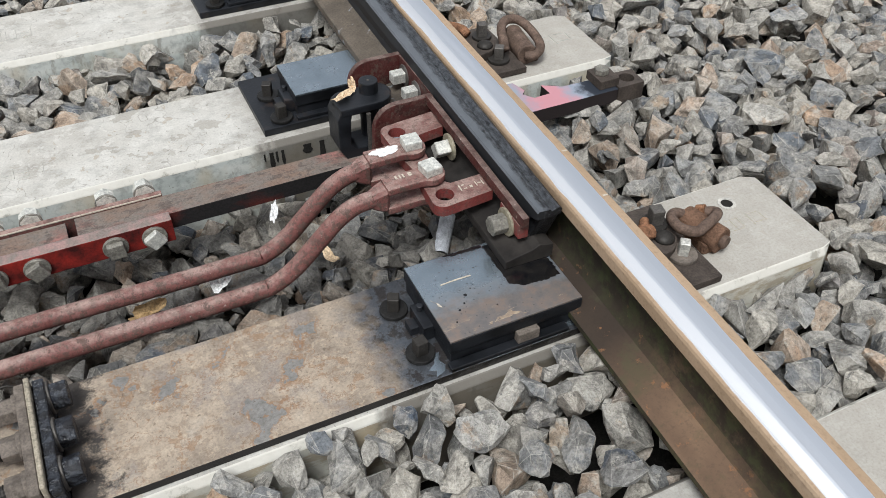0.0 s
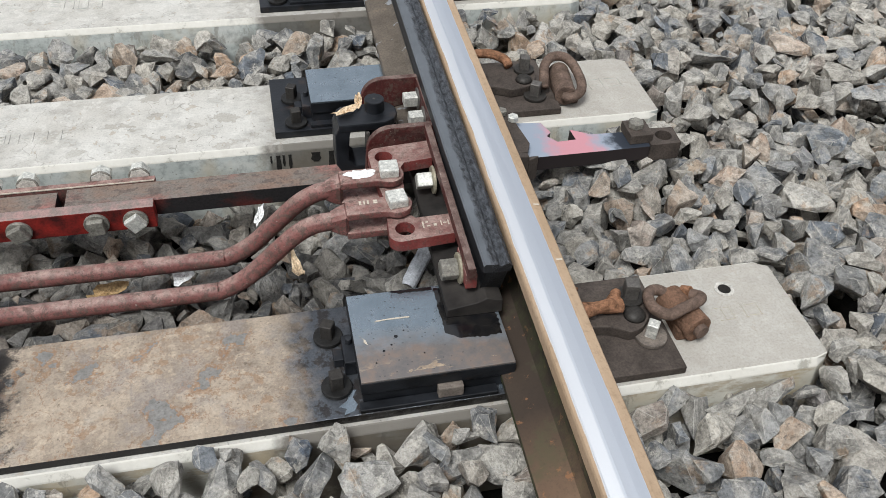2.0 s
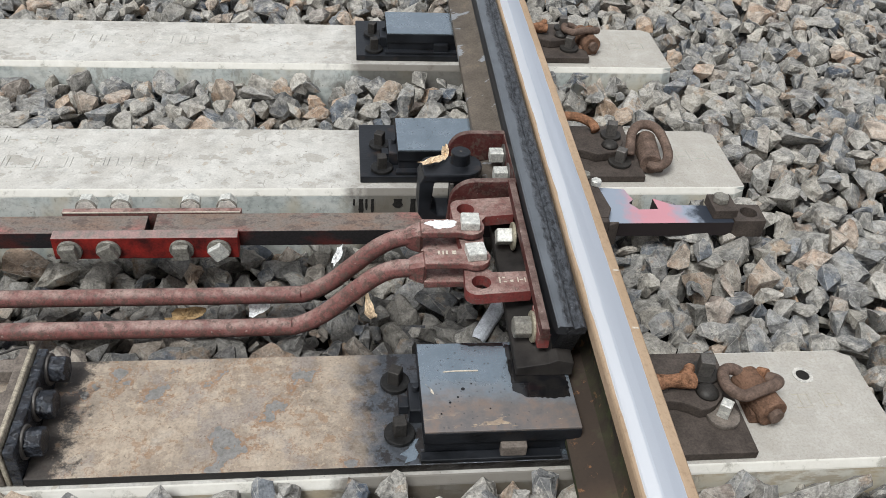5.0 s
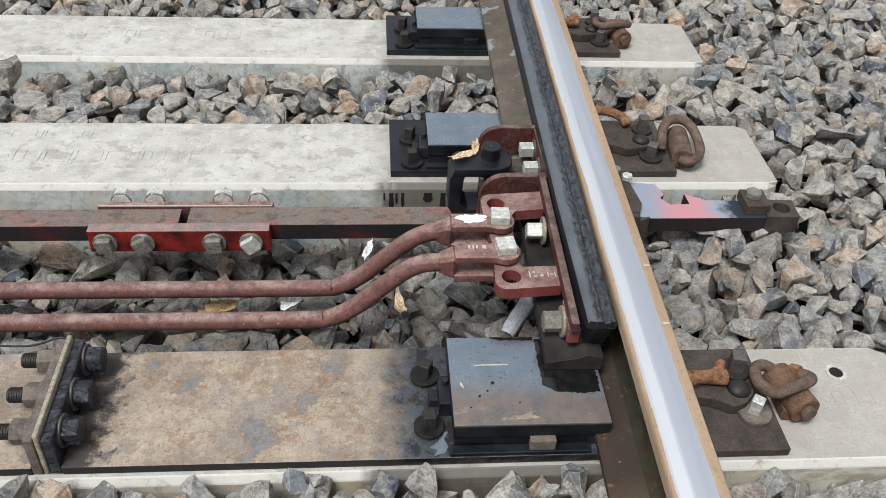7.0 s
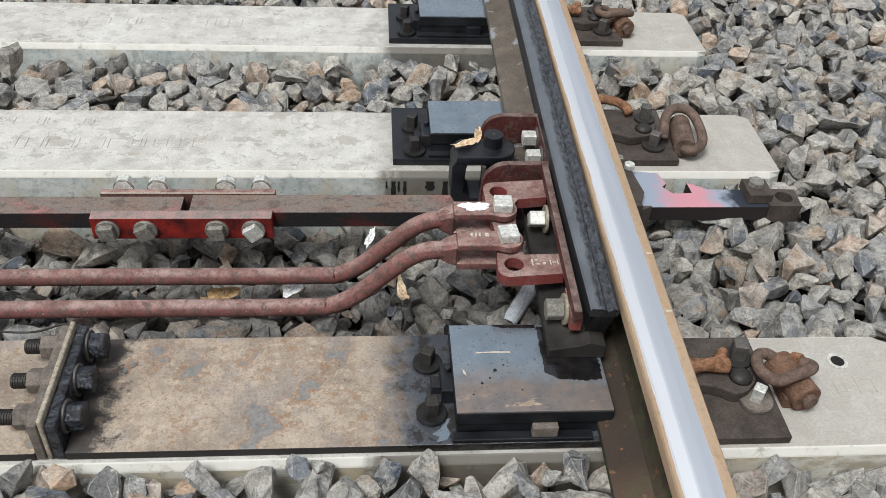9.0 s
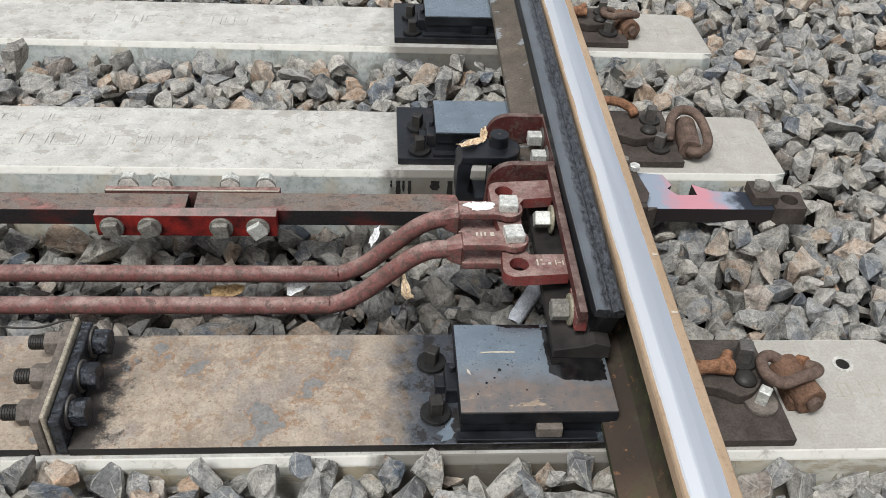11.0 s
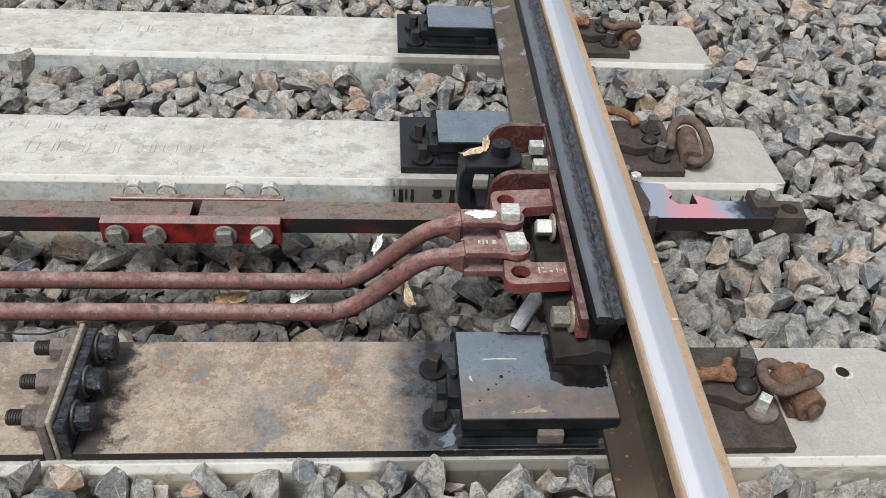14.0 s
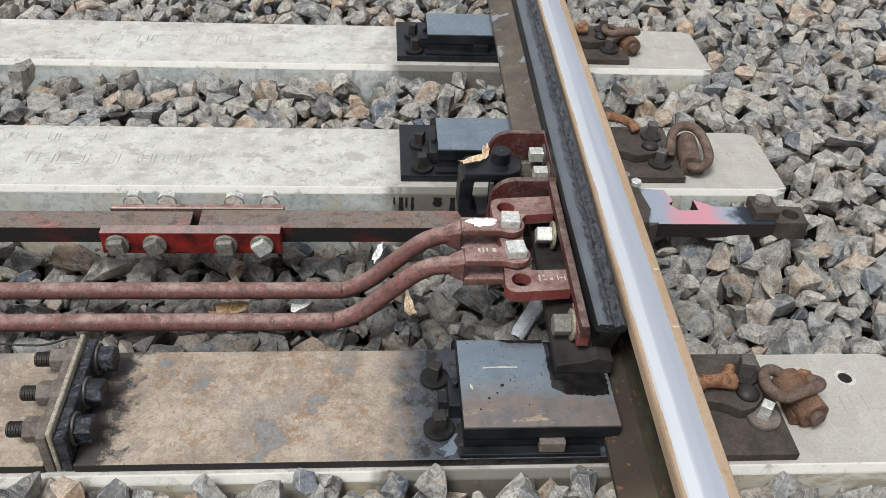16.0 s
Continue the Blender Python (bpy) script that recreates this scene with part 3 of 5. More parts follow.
TARRY = mat_tar()
FOOTM = mat_foot()
def mat_gravel():
    """Ballast too far off to be built stone by stone."""
    k = Mat("gravel", 0.9)
    v = k.n("ShaderNodeTexVoronoi")
    v.distance = 'CHEBYCHEV'
    v.inputs["Scale"].default_value = 17.0
    bend = k.n("ShaderNodeVectorMath")
    bend.operation = 'MULTIPLY_ADD'
    wob = k.n("ShaderNodeTexNoise")
    wob.inputs["Scale"].default_value = 14.0
    k.link(k.pos, wob.inputs["Vector"])
    k.link(wob.outputs["Color"], bend.inputs[0])
    bend.inputs[1].default_value = (0.07, 0.07, 0.07)
    k.link(k.pos, bend.inputs[2])
    k.link(bend.outputs[0], v.inputs["Vector"])
    sp = k.n("ShaderNodeSeparateColor")
    k.link(v.outputs["Color"], sp.inputs[0])
    tone = k.ramp(sp.outputs[0], [(0.0, (0.12, 0.13, 0.14)), (0.4, (0.27, 0.26, 0.245)), (0.7, (0.36, 0.34, 0.305)), (1.0, (0.30, 0.24, 0.19))])
    # Shade between the stones is put into the tone at cell edges.
    gap = k.ramp(v.outputs["Distance"], [(0.38, 1.0), (0.62, 0.12)])
    c = k.mix(1.0, tone, gap)
    k.t.nodes[-1].blend_type = 'MULTIPLY'
    k.color(k.mix(k.mul(k.noise(90, 4, 0.7), 0.4), c, (0.2, 0.19, 0.18)))
    k.bump(gap, 1.0, 0.03)
    return k.m


GRAVEL = mat_gravel()
REDBRIGHT = mat_bright_red()
BARTOP = mat_bar_top()
BLADE = mat_blade()
WET = mat_wet("oil_wet_steel", False)
WETRUST = mat_wet("oil_wet_rusty_steel", True)
# Dark tone stands for the shade in the gaps between ballast stones.
GAP_SHADE = mat_plain("trough_shade", (0.03, 0.028, 0.025), 0.95, 0.0, 0.4, 30)


# ---- mesh helpers ----
def merged(*bms):
    out = bmesh.new()
    for b in bms:
        me = bpy.data.meshes.new("tmp")
        b.to_mesh(me)
        out.from_mesh(me)
        bpy.data.meshes.remove(me)
        b.free()
    return out


def bev(bm, w, seg=2):
    if w > 0:
        bmesh.ops.bevel(bm, geom=[e for e in bm.edges if e.calc_face_angle(0) > 0.5], offset=w, segments=seg, affect='EDGES', profile=0.6)
    return bm


def box(x0, x1, y0, y1, z0, z1, w=0.002):
    bm = bmesh.new()
    bmesh.ops.create_cube(bm, size=1.0)
    for v in bm.verts:
        v.co = Vector((x0 + (v.co.x + 0.5) * (x1 - x0), y0 + (v.co.y + 0.5) * (y1 - y0), z0 + (v.co.z + 0.5) * (z1 - z0)))
    return bev(bm, w)


def prism(pts, d0, d1, axis='z', w=0.0):
    """Polygon pts extruded from d0 to d1 along an axis: z takes (x, y), y takes (x, z), x takes (y, z)."""
    bm = bmesh.new()
    put = {'z': lambda p, d: (p[0], p[1], d), 'y': lambda p, d: (p[0], d, p[1]), 'x': lambda p, d: (d, p[0], p[1])}[axis]
    a = [bm.verts.new(put(p, d0)) for p in pts]
    b = [bm.verts.new(put(p, d1)) for p in pts]
    n = len(pts)
    for i in range(n):
        bm.faces.new((a[i], a[(i + 1) % n], b[(i + 1) % n], b[i]))
    bm.faces.new(a[::-1])
    bm.faces.new(b)
    bmesh.ops.recalc_face_normals(bm, faces=bm.faces)
    return bev(bm, w, 1 if w < 0.002 else 2)


def ring(n, r, cx=0.0, cy=0.0, start=0.0):
    return [(cx + r * math.cos(start + 2 * math.pi * i / n), cy + r * math.sin(start + 2 * math.pi * i / n)) for i in range(n)]


def arc(cx, cy, r, a0, a1, n=8):
    return [(cx + r * math.cos(math.radians(a0 + (a1 - a0) * i / n)), cy + r * math.sin(math.radians(a0 + (a1 - a0) * i / n))) for i in range(n + 1)]


def rod(p0, p1, r, n=20, w=0.0):
    """Cylinder from p0 to p1."""
    p0, p1 = Vector(p0), Vector(p1)
    bm = prism(ring(n, r), 0, (p1 - p0).length, 'z', w)
    bmesh.ops.transform(bm, matrix=Matrix.Translation(p0) @ (p1 - p0).to_track_quat('Z', 'Y').to_matrix().to_4x4(), verts=bm.verts)
    return bm


def nut(p0, p1, r, n=6, w=0.0015, spin=0.3):
    p0, p1 = Vector(p0), Vector(p1)
    bm = prism(ring(n, r, start=spin), 0, (p1 - p0).length, 'z', w)
    bmesh.ops.transform(bm, matrix=Matrix.Translation(p0) @ (p1 - p0).to_track_quat('Z', 'Y').to_matrix().to_4x4(), verts=bm.verts)
    return bm


def spline(pts, per=8):
    """Catmull-Rom through the points."""
    P = [Vector(p) for p in pts]
    P = [P[0] * 2 - P[1]] + P + [P[-1] * 2 - P[-2]]
    out = []
    for i in range(1, len(P) - 2):
        a, b, c, d = P[i - 1:i + 3]
        for j in range(per):
            t = j / per
            out.append(0.5 * ((2 * b) + (c - a) * t + (2 * a - 5 * b + 4 * c - d) * t * t + (3 * b - a - 3 * c + d) * t ** 3))
    out.append(P[-2])
    return out


def tube(pts, r, n=14, per=8, squash=None, smooth=True):
    """Round bar swept along a smooth path; squash maps the share of the way to (across, up) factors."""
    path = spline(pts, per) if smooth else [Vector(p) for p in pts]
    bm = bmesh.new()
    rings = []
    up = Vector((0, 0, 1))
    if abs((path[1] - path[0]).normalized().z) > 0.9:
        up = Vector((0, 1, 0))
    for i, p in enumerate(path):
        t = (path[min(i + 1, len(path) - 1)] - path[max(i - 1, 0)]).normalized()
        s = t.cross(up).normalized()
        up = s.cross(t).normalized()
        fa, fu = squash(i / (len(path) - 1)) if squash else (1, 1)
        rings.append([bm.verts.new(p + s * (r * fa * math.cos(2 * math.pi * j / n)) + up * (r * fu * math.sin(2 * math.pi * j / n))) for j in range(n)])
    for a, b in zip(rings, rings[1:]):
        for j in range(n):
            bm.faces.new((a[j], a[(j + 1) % n], b[(j + 1) % n], b[j]))
    bm.faces.new(rings[0][::-1])
    bm.faces.new(rings[-1])
    bmesh.ops.recalc_face_normals(bm, faces=bm.faces)
    for f in bm.faces:
        f.smooth = True
    return bm


def loft(sections, w=0.0):
    bm = bmesh.new()
    rows = [[bm.verts.new(p) for p in s] for s in sections]
    n = len(rows[0])
    for a, b in zip(rows, rows[1:]):
        for j in range(n):
            bm.faces.new((a[j], a[(j + 1) % n], b[(j + 1) % n], b[j]))
    bm.faces.new(rows[0][::-1])
    bm.faces.new(rows[-1])
    bmesh.ops.recalc_face_normals(bm, faces=bm.faces)
    return bev(bm, w, 1)


def holed(poly, holes, z0, z1, n=16, w=0.0):
    """Flat plate with outline poly and round holes (cx, cy, r), cut right through, by triangle fill."""
    bm = bmesh.new()
    loops = [poly] + [ring(n, r, cx, cy) for cx, cy, r in holes]
    edges = []
    for lp in loops:
        vs = [bm.verts.new((x, y, z1)) for x, y in lp]
        edges += [bm.edges.new((vs[i], vs[(i + 1) % len(vs)])) for i in range(len(vs))]
    bmesh.ops.triangle_fill(bm, use_beauty=True, use_dissolve=False, edges=edges)
    bmesh.ops.recalc_face_normals(bm, faces=bm.faces)
    r = bmesh.ops.extrude_face_region(bm, geom=bm.faces[:])
    for v in r["geom"]:
        if isinstance(v, bmesh.types.BMVert):
            v.co.z = z0
    bmesh.ops.recalc_face_normals(bm, faces=bm.faces)
    return bm


def moved(bm, m):
    bmesh.ops.transform(bm, matrix=m, verts=bm.verts)
    return bm


def part(name, bm, material, parent=None, label=""):
    """Links a bmesh as one mesh object under a thing or a part."""
    me = bpy.data.meshes.new(name)
    bm.to_mesh(me)
    bm.free()
    me.materials.append(material)
    ob = new(name, me)
    if parent is not None:
        ob.parent = parent
    if label:
        tagged(ob, label=label)
    return ob


def thing(name, label, category, group="", kind="", at=(0, 0, 0), turn=0.0):
    ob = new(name)
    ob.matrix_world = pose(at[0], at[1], at[2], 0, 0, turn)
    tagged(ob, label=label, category=category, group=group, kind=kind)
    return ob


# ---- plan ----
RX, RY, RA = 0.3075, -0.64, 0.02       # rail axis passes here; it runs a little askew of the sleepers
RAIL_TOP = 0.206


def rp(u, v, z):
    """Rail frame (across, along, up) to world."""
    return (RX + u * math.cos(RA) + v * math.sin(RA), RY + v * math.cos(RA) - u * math.sin(RA), z)


RTURN = -math.degrees(RA)
SLEEPERS = [(-1.345, -1.095), (-0.785, -0.535), (0.0, 0.255), (0.6, 0.855)]
SLEEPER_END = 0.835

# ---- setting ----
# one sheet: a trough under the built stones, painted dark as the shade in their gaps, gravel from its rim to the
# horizon
gb = bmesh.new()
gx = [-80, -30, -10, -4, -1.68, -1.60, 0.2, 2.06, 2.14, 5, 12, 30, 80]
gy = [-80, -30, -10, -4, -1.46, -1.38, 0.1, 1.58, 1.66, 5, 12, 30, 80]
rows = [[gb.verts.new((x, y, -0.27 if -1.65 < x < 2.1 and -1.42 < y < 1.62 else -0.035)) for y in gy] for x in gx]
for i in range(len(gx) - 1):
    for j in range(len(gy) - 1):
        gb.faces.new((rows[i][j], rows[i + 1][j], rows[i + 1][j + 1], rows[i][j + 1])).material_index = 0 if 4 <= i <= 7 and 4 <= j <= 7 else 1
ground = part("ground", gb, GAP_SHADE)
ground.data.materials.append(GRAVEL)
tagged(ground, "grey gravel ground, its trough under the ballast painted dark as shade between stones", "ground", kind="structure")


def sleeper(y0, y1, label):
    th = thing("concrete_sleeper", label, "sleeper", "concrete sleepers under the rails", at=(0, y0, 0))
    w = y1 - y0
    sec = [(-0.028, -0.21), (w + 0.028, -0.21), (w + 0.008, -0.013), (w - 0.001, 0.0), (0.001, 0.0), (-0.008, -0.013)]
    e = SLEEPER_END
    bm = loft([[(x, y if abs(x - e) > 0.02 or z < -0.1 else y * 0.96 + 0.02 * w, z) for y, z in sec] for x in (-2.4, -1.6, -0.8, 0.0, e - 0.03)] +
              [[(e + (0.03 if z < -0.1 else 0.0), min(max(y, 0.012), w - 0.012), z - (0.004 if z > -0.1 else 0)) for y, z in sec]])
    bev(bm, 0.0015, 1)
    part("beam", bm, CONCRETE, th)
    return th


sl = [sleeper(a, b, "weathered pale grey prestressed concrete sleeper with chamfered top edges in ballast") for a, b in SLEEPERS]

# ---- stock rail ----
PROFILE = [(-0.075, 0.0), (0.075, 0.0), (0.075, 0.0115), (0.05, 0.017), (0.02, 0.027), (0.0105, 0.045), (0.0083, 0.08), (0.0095, 0.115), (0.014, 0.123), (0.0385, 0.134),
           (0.039, 0.158), (0.0385, 0.166), (0.036, 0.1695), (0.024, 0.1715), (0.004, 0.172), (-0.010, 0.1716), (-0.0145, 0.1705), (-0.029, 0.1655), (-0.0345, 0.160), (-0.036, 0.155), (-0.0355, 0.134),
           (-0.014, 0.123), (-0.0095, 0.115), (-0.0083, 0.08), (-0.0105, 0.045), (-0.02, 0.027), (-0.05, 0.017), (-0.075, 0.0115)]
HEAD = [p for p in PROFILE if p[1] > 0.12]
FOOT = [p for p in PROFILE if p[1] < 0.12]
rail = thing("stock_rail", "rust-brown steel stock rail with a polished running surface on sleepers", "rail", at=(RX, RY, RAIL_TOP - 0.172), turn=RTURN)
lo = FOOT[:8] + [(0.0095, 0.1235), (-0.0095, 0.1235)] + FOOT[8:]
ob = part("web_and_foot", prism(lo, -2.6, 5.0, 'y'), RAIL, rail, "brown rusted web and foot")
for p in ob.data.polygons:
    p.use_smooth = abs(p.normal.y) < 0.5 and abs(p.normal.z) < 0.99
ob.data.set_sharp_from_angle(angle=math.radians(42))
ob = part("head", prism(HEAD, -2.6, 5.0, 'y'), RAILHEAD, rail, "head with shiny worn top and rusty flanks")

# ---- switch tongue, closed against the stock rail ----
tongue = thing("switch_tongue", "black greased switch tongue rail closed against the stock rail", "rail", at=(RX, RY, 0), turn=RTURN)


def tsec(v, top, hl):
    return [(-0.084, v, 0.1), (-0.047, v, 0.1), (-0.05, v, 0.13), (-0.042, v, 0.16), (-0.04, v, top - 0.006), (-0.046, v, top - 0.001), (-0.06, v, top - 0.006), (-0.064, v, top - 0.002),
            (hl + 0.003, v, top), (hl, v, top - 0.004), (hl, v, top - 0.03), (hl + 0.012, v, top - 0.042), (-0.079, v, 0.124)]


hw = loft([[(x, v, max(z, 0.187 - 0.018)) for x, v, z in tsec(-0.006, 0.187, -0.088)]] + [tsec(v, t, h) for v, t, h in ((0.024, 0.187, -0.088), (0.3, 0.195, -0.094), (0.8, 0.199, -0.095), (1.4, 0.201, -0.096), (4.0, 0.202, -0.097))])
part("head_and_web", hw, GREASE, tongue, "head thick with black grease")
fsec = [(-0.1455, 0.0755), (-0.05, 0.0755), (-0.05, 0.104), (-0.078, 0.112), (-0.092, 0.104), (-0.1455, 0.0935)]
foot = loft([[(x if x < -0.06 else -0.085 + (x + 0.085) * w, v + (0.0 if w > 0.5 else 0.0), z if z < 0.1 else 0.0935 + (z - 0.0935) * h) for x, z in fsec] for v, w, h in
             ((-0.009, 1.0, 1.0), (0.06, 1.0, 1.0), (1.0, 1.0, 1.0), (4.0, 1.0, 1.0))], 0.0012)
part("foot", foot, FOOTM, tongue, "dull brown foot, oily towards the tip")

# ---- plates and slide blocks ----
def square_bolt(parent, x, y, z, washer=0.026, head=0.0105, tall=0.032, spin=0.5, bright=False, name="screw_bolt"):
    """Square-headed coach screw standing on a broad round washer."""
    b = part(name, nut((x, y, z + 0.006), (x, y, z + 0.006 + tall), head * 1.414, 4, 0.0015, spin), BRIGHT if bright else (DARKBOLT if x < 0 else BOLT), parent)
    part("washer", rod((x, y, z), (x, y, z + 0.008), washer, 28, 0.002), RUSTPLATE if bright else (DARKBOLT if x > 0 else BLACKBOLT), b)
    return b


def hex_bolt(parent, p0, p1, r, material, washer=0.0, spin=0.3, sides=6, name="bolt"):
    """Bolt head from p0 (seat) to p1, with a washer on the seat."""
    b = part(name, nut(p0, p1, r, sides, 0.0015, spin), material, parent)
    if washer:
        d = (Vector(p1) - Vector(p0)).normalized()
        part("washer", rod(Vector(p0) - d * 0.004, Vector(p0) + d * 0.003, washer, 28, 0.001), BOLT, b)
    return b


def jaw(parent, dx=0.0):
    """Cast rail brace with a wavy free edge and a dome rivet."""
    pts = [(0.385, 0.198), (0.43, 0.205), (0.47, 0.2), (0.52, 0.197), (0.535 + dx, 0.182), (0.538 + dx, 0.155), (0.532 + dx, 0.128), (0.522 + dx, 0.108), (0.507 + dx, 0.092), (0.492, 0.084), (0.478, 0.082), (0.462, 0.092), (0.445, 0.10), (0.42, 0.104), (0.385, 0.108)]
    ob = part("rail_brace", merged(prism(pts, 0.018, 0.041, 'z', 0.003), prism([(0.12, 0.041), (0.19, 0.041), (0.18, 0.06), (0.13, 0.06)], 0.383, 0.43, 'x', 0.004)), DARKBROWN, parent)
    bm = bmesh.new()
    bmesh.ops.create_uvsphere(bm, u_segments=18, v_segments=10, radius=0.0205)
    for v in bm.verts:
        v.co = Vector((v.co.x + 0.499 + dx, v.co.y + 0.119, max(v.co.z, 0) * 0.65 + 0.041))
    for f in bm.faces:
        f.smooth = True
    part("rivet", bm, DARKBOLT, ob)


def clip_lying(parent):
    c = part("spring_clip", tube([(0.613, 0.152, 0.042), (0.628, 0.132, 0.052), (0.612, 0.113, 0.062), (0.575, 0.096, 0.068), (0.546, 0.088, 0.066), (0.527, 0.113, 0.062), (0.533, 0.148, 0.058), (0.556, 0.164, 0.05), (0.580, 0.158, 0.04)], 0.0105, 14, 6), CLIPM, parent)
    part("toe", merged(tube([(0.36, 0.185, 0.058), (0.385, 0.185, 0.06), (0.402, 0.17, 0.06)], 0.0125, 14, 6), tube([(0.37, 0.128, 0.058), (0.41, 0.129, 0.06), (0.44, 0.131, 0.06), (0.466, 0.132, 0.058), (0.474, 0.133, 0.057)], 0.0135, 14, 6, lambda t: (1 + 0.25 * math.sin(9 * t), 1 + 0.2 * math.sin(13 * t))), tube([(0.458, 0.14, 0.062), (0.47, 0.15, 0.066), (0.472, 0.156, 0.066)], 0.0095, 12, 4)), RUST, c, "flaking orange rusted toe")
    part("tip", rod((0.606, 0.160, 0.042), (0.616, 0.147, 0.050), 0.0116, 16, 0.001), RUST, c)
    h = part("clip_housing", merged(rod((0.583, 0.165, 0.028), (0.606, 0.076, 0.028), 0.0275, 24, 0.004), box(0.57, 0.626, 0.08, 0.16, 0.0, 0.024, 0.006)), RUSTDARK, parent)
    part("bore_end", rod((0.605, 0.08, 0.03), (0.609, 0.066, 0.03), 0.0135, 18, 0.002), CLIPM, h)


def clip_upright(parent):
    c = part("spring_clip", tube([(0.562, 0.088, 0.034), (0.566, 0.108, 0.05), (0.578, 0.145, 0.062), (0.604, 0.172, 0.067), (0.636, 0.172, 0.064), (0.652, 0.145, 0.056), (0.655, 0.088, 0.044), (0.643, 0.056, 0.036), (0.617, 0.044, 0.03), (0.6, 0.055, 0.03)], 0.0118, 14, 6), CLIPM, parent)
    part("toe", tube([(0.375, 0.215, 0.062), (0.42, 0.215, 0.066), (0.46, 0.208, 0.066), (0.488, 0.188, 0.06), (0.494, 0.17, 0.052)], 0.0115, 14, 6), RUST, c, "orange rusted toe")
    part("clip_housing", merged(rod((0.622, 0.165, 0.03), (0.606, 0.052, 0.03), 0.026, 24, 0.003), box(0.59, 0.645, 0.06, 0.16, 0.0, 0.024, 0.006)), CLIPM, parent)


def slide_block(parent, x1, y0, y1, worn):
    b = part("slide_block", merged(box(0.0, x1, y0, y1, 0.046, 0.0715, 0.0015), box(0.003, x1 - 0.02, y0 + 0.003, y1 - 0.003, 0.018, 0.0465, 0.001)), BLACK, parent)
    part("sliding_face", box(0.0008, x1 - 0.0008, y0 + 0.0008, y1 - 0.0008, 0.071, 0.075, 0.0012), worn, b, "oil-wet steel face")
    part("ledge", box(-0.004, x1 - 0.03, y0 - 0.016, y0 + 0.002, 0.018, 0.026, 0.002), BLACK, b)
    xk = x1 * (0.57 if worn is WETRUST else 0.66)
    part("retaining_lug", box(xk - 0.021, xk + 0.021, y0 - 0.012, y0 + 0.004, 0.022, 0.047, 0.003), RUSTPLATE if worn is WETRUST else BLACK, b)
    return b


def left_fixings(parent, ya, yb):
    square_bolt(parent, -0.037, ya, 0.018, 0.0255, 0.0105, 0.032, 0.35)
    square_bolt(parent, -0.035, yb, 0.018, 0.0255, 0.0105, 0.032, 0.9)
    m = (ya + yb) / 2
    k = part("wedge_key", merged(box(-0.018, 0.004, m - 0.032, m + 0.03, 0.018, 0.05, 0.003), box(-0.034, -0.017, m - 0.012, m + 0.014, 0.018, 0.036, 0.002)), BLACK, parent)
    part("pin", rod((-0.006, m + 0.012, 0.05), (-0.006, m + 0.012, 0.062), 0.006, 12, 0.001), BLACK, k)


def slide_plate(a, lying=False):
    th = thing("slide_plate", "oil-blackened steel slide plate with block bolted to the sleeper", "plate", "slide plates", at=(0, a, 0))
    part("base_plate", box(-0.085, 0.36, 0.022, 0.248, 0.001, 0.018, 0.002), BLACK, th)
    part("outer_plate", box(0.3605, 0.588, 0.022, 0.248, 0.001, 0.0178, 0.002), DARKBROWN, th, "brown end of the plate outside the rail")
    slide_block(th, 0.235, 0.044, 0.187, WET)
    left_fixings(th, 0.152, 0.052)
    jaw(th, 0.02)
    square_bolt(th, 0.531, 0.161, 0.041, 0.0255, 0.0115, 0.034, 0.6)
    square_bolt(th, 0.537, 0.077, 0.018, 0.0275, 0.0115, 0.034, 0.2)
    if lying:
        clip_lying(th)
    else:
        clip_upright(th)
    return th


slide_plate(SLEEPERS[2][0])
slide_plate(SLEEPERS[3][0], True)

tie = thing("gauge_tie_plate", "long rust-stained steel gauge tie plate with insulated joint on sleeper", "plate", at=(0, SLEEPERS[1][0], 0))
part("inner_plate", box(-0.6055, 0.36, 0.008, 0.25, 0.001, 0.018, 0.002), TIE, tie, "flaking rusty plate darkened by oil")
part("outer_plate", box(0.3605, 0.557, 0.008, 0.235, 0.001, 0.0178, 0.002), DARKBROWN, tie, "dark brown end outside the rail")
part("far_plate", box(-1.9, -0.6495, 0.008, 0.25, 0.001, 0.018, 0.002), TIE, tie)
slide_block(tie, 0.253, 0.0255, 0.219, WETRUST)
left_fixings(tie, 0.179, 0.068)
jaw(tie)
square_bolt(tie, 0.504, 0.160, 0.041, 0.0265, 0.0125, 0.036, 0.55)
square_bolt(tie, 0.519, 0.083, 0.018, 0.029, 0.0098, 0.032, 0.15, True)
clip_lying(tie)
for x0, x1, z1, m, nm in ((-0.649, -0.634, 0.086, RUSTPLATE, "joint_flange"), (-0.632, -0.6245, 0.096, FIBRE, "insulating_strip"), (-0.6225, -0.606, 0.085, TARRY, "joint_flange")):
    part(nm, prism([(0.008, 0.004), (0.222, 0.004), (0.218, z1), (0.012, z1 - 0.006)], x0, x1, 'x', 0.0015), m, tie)
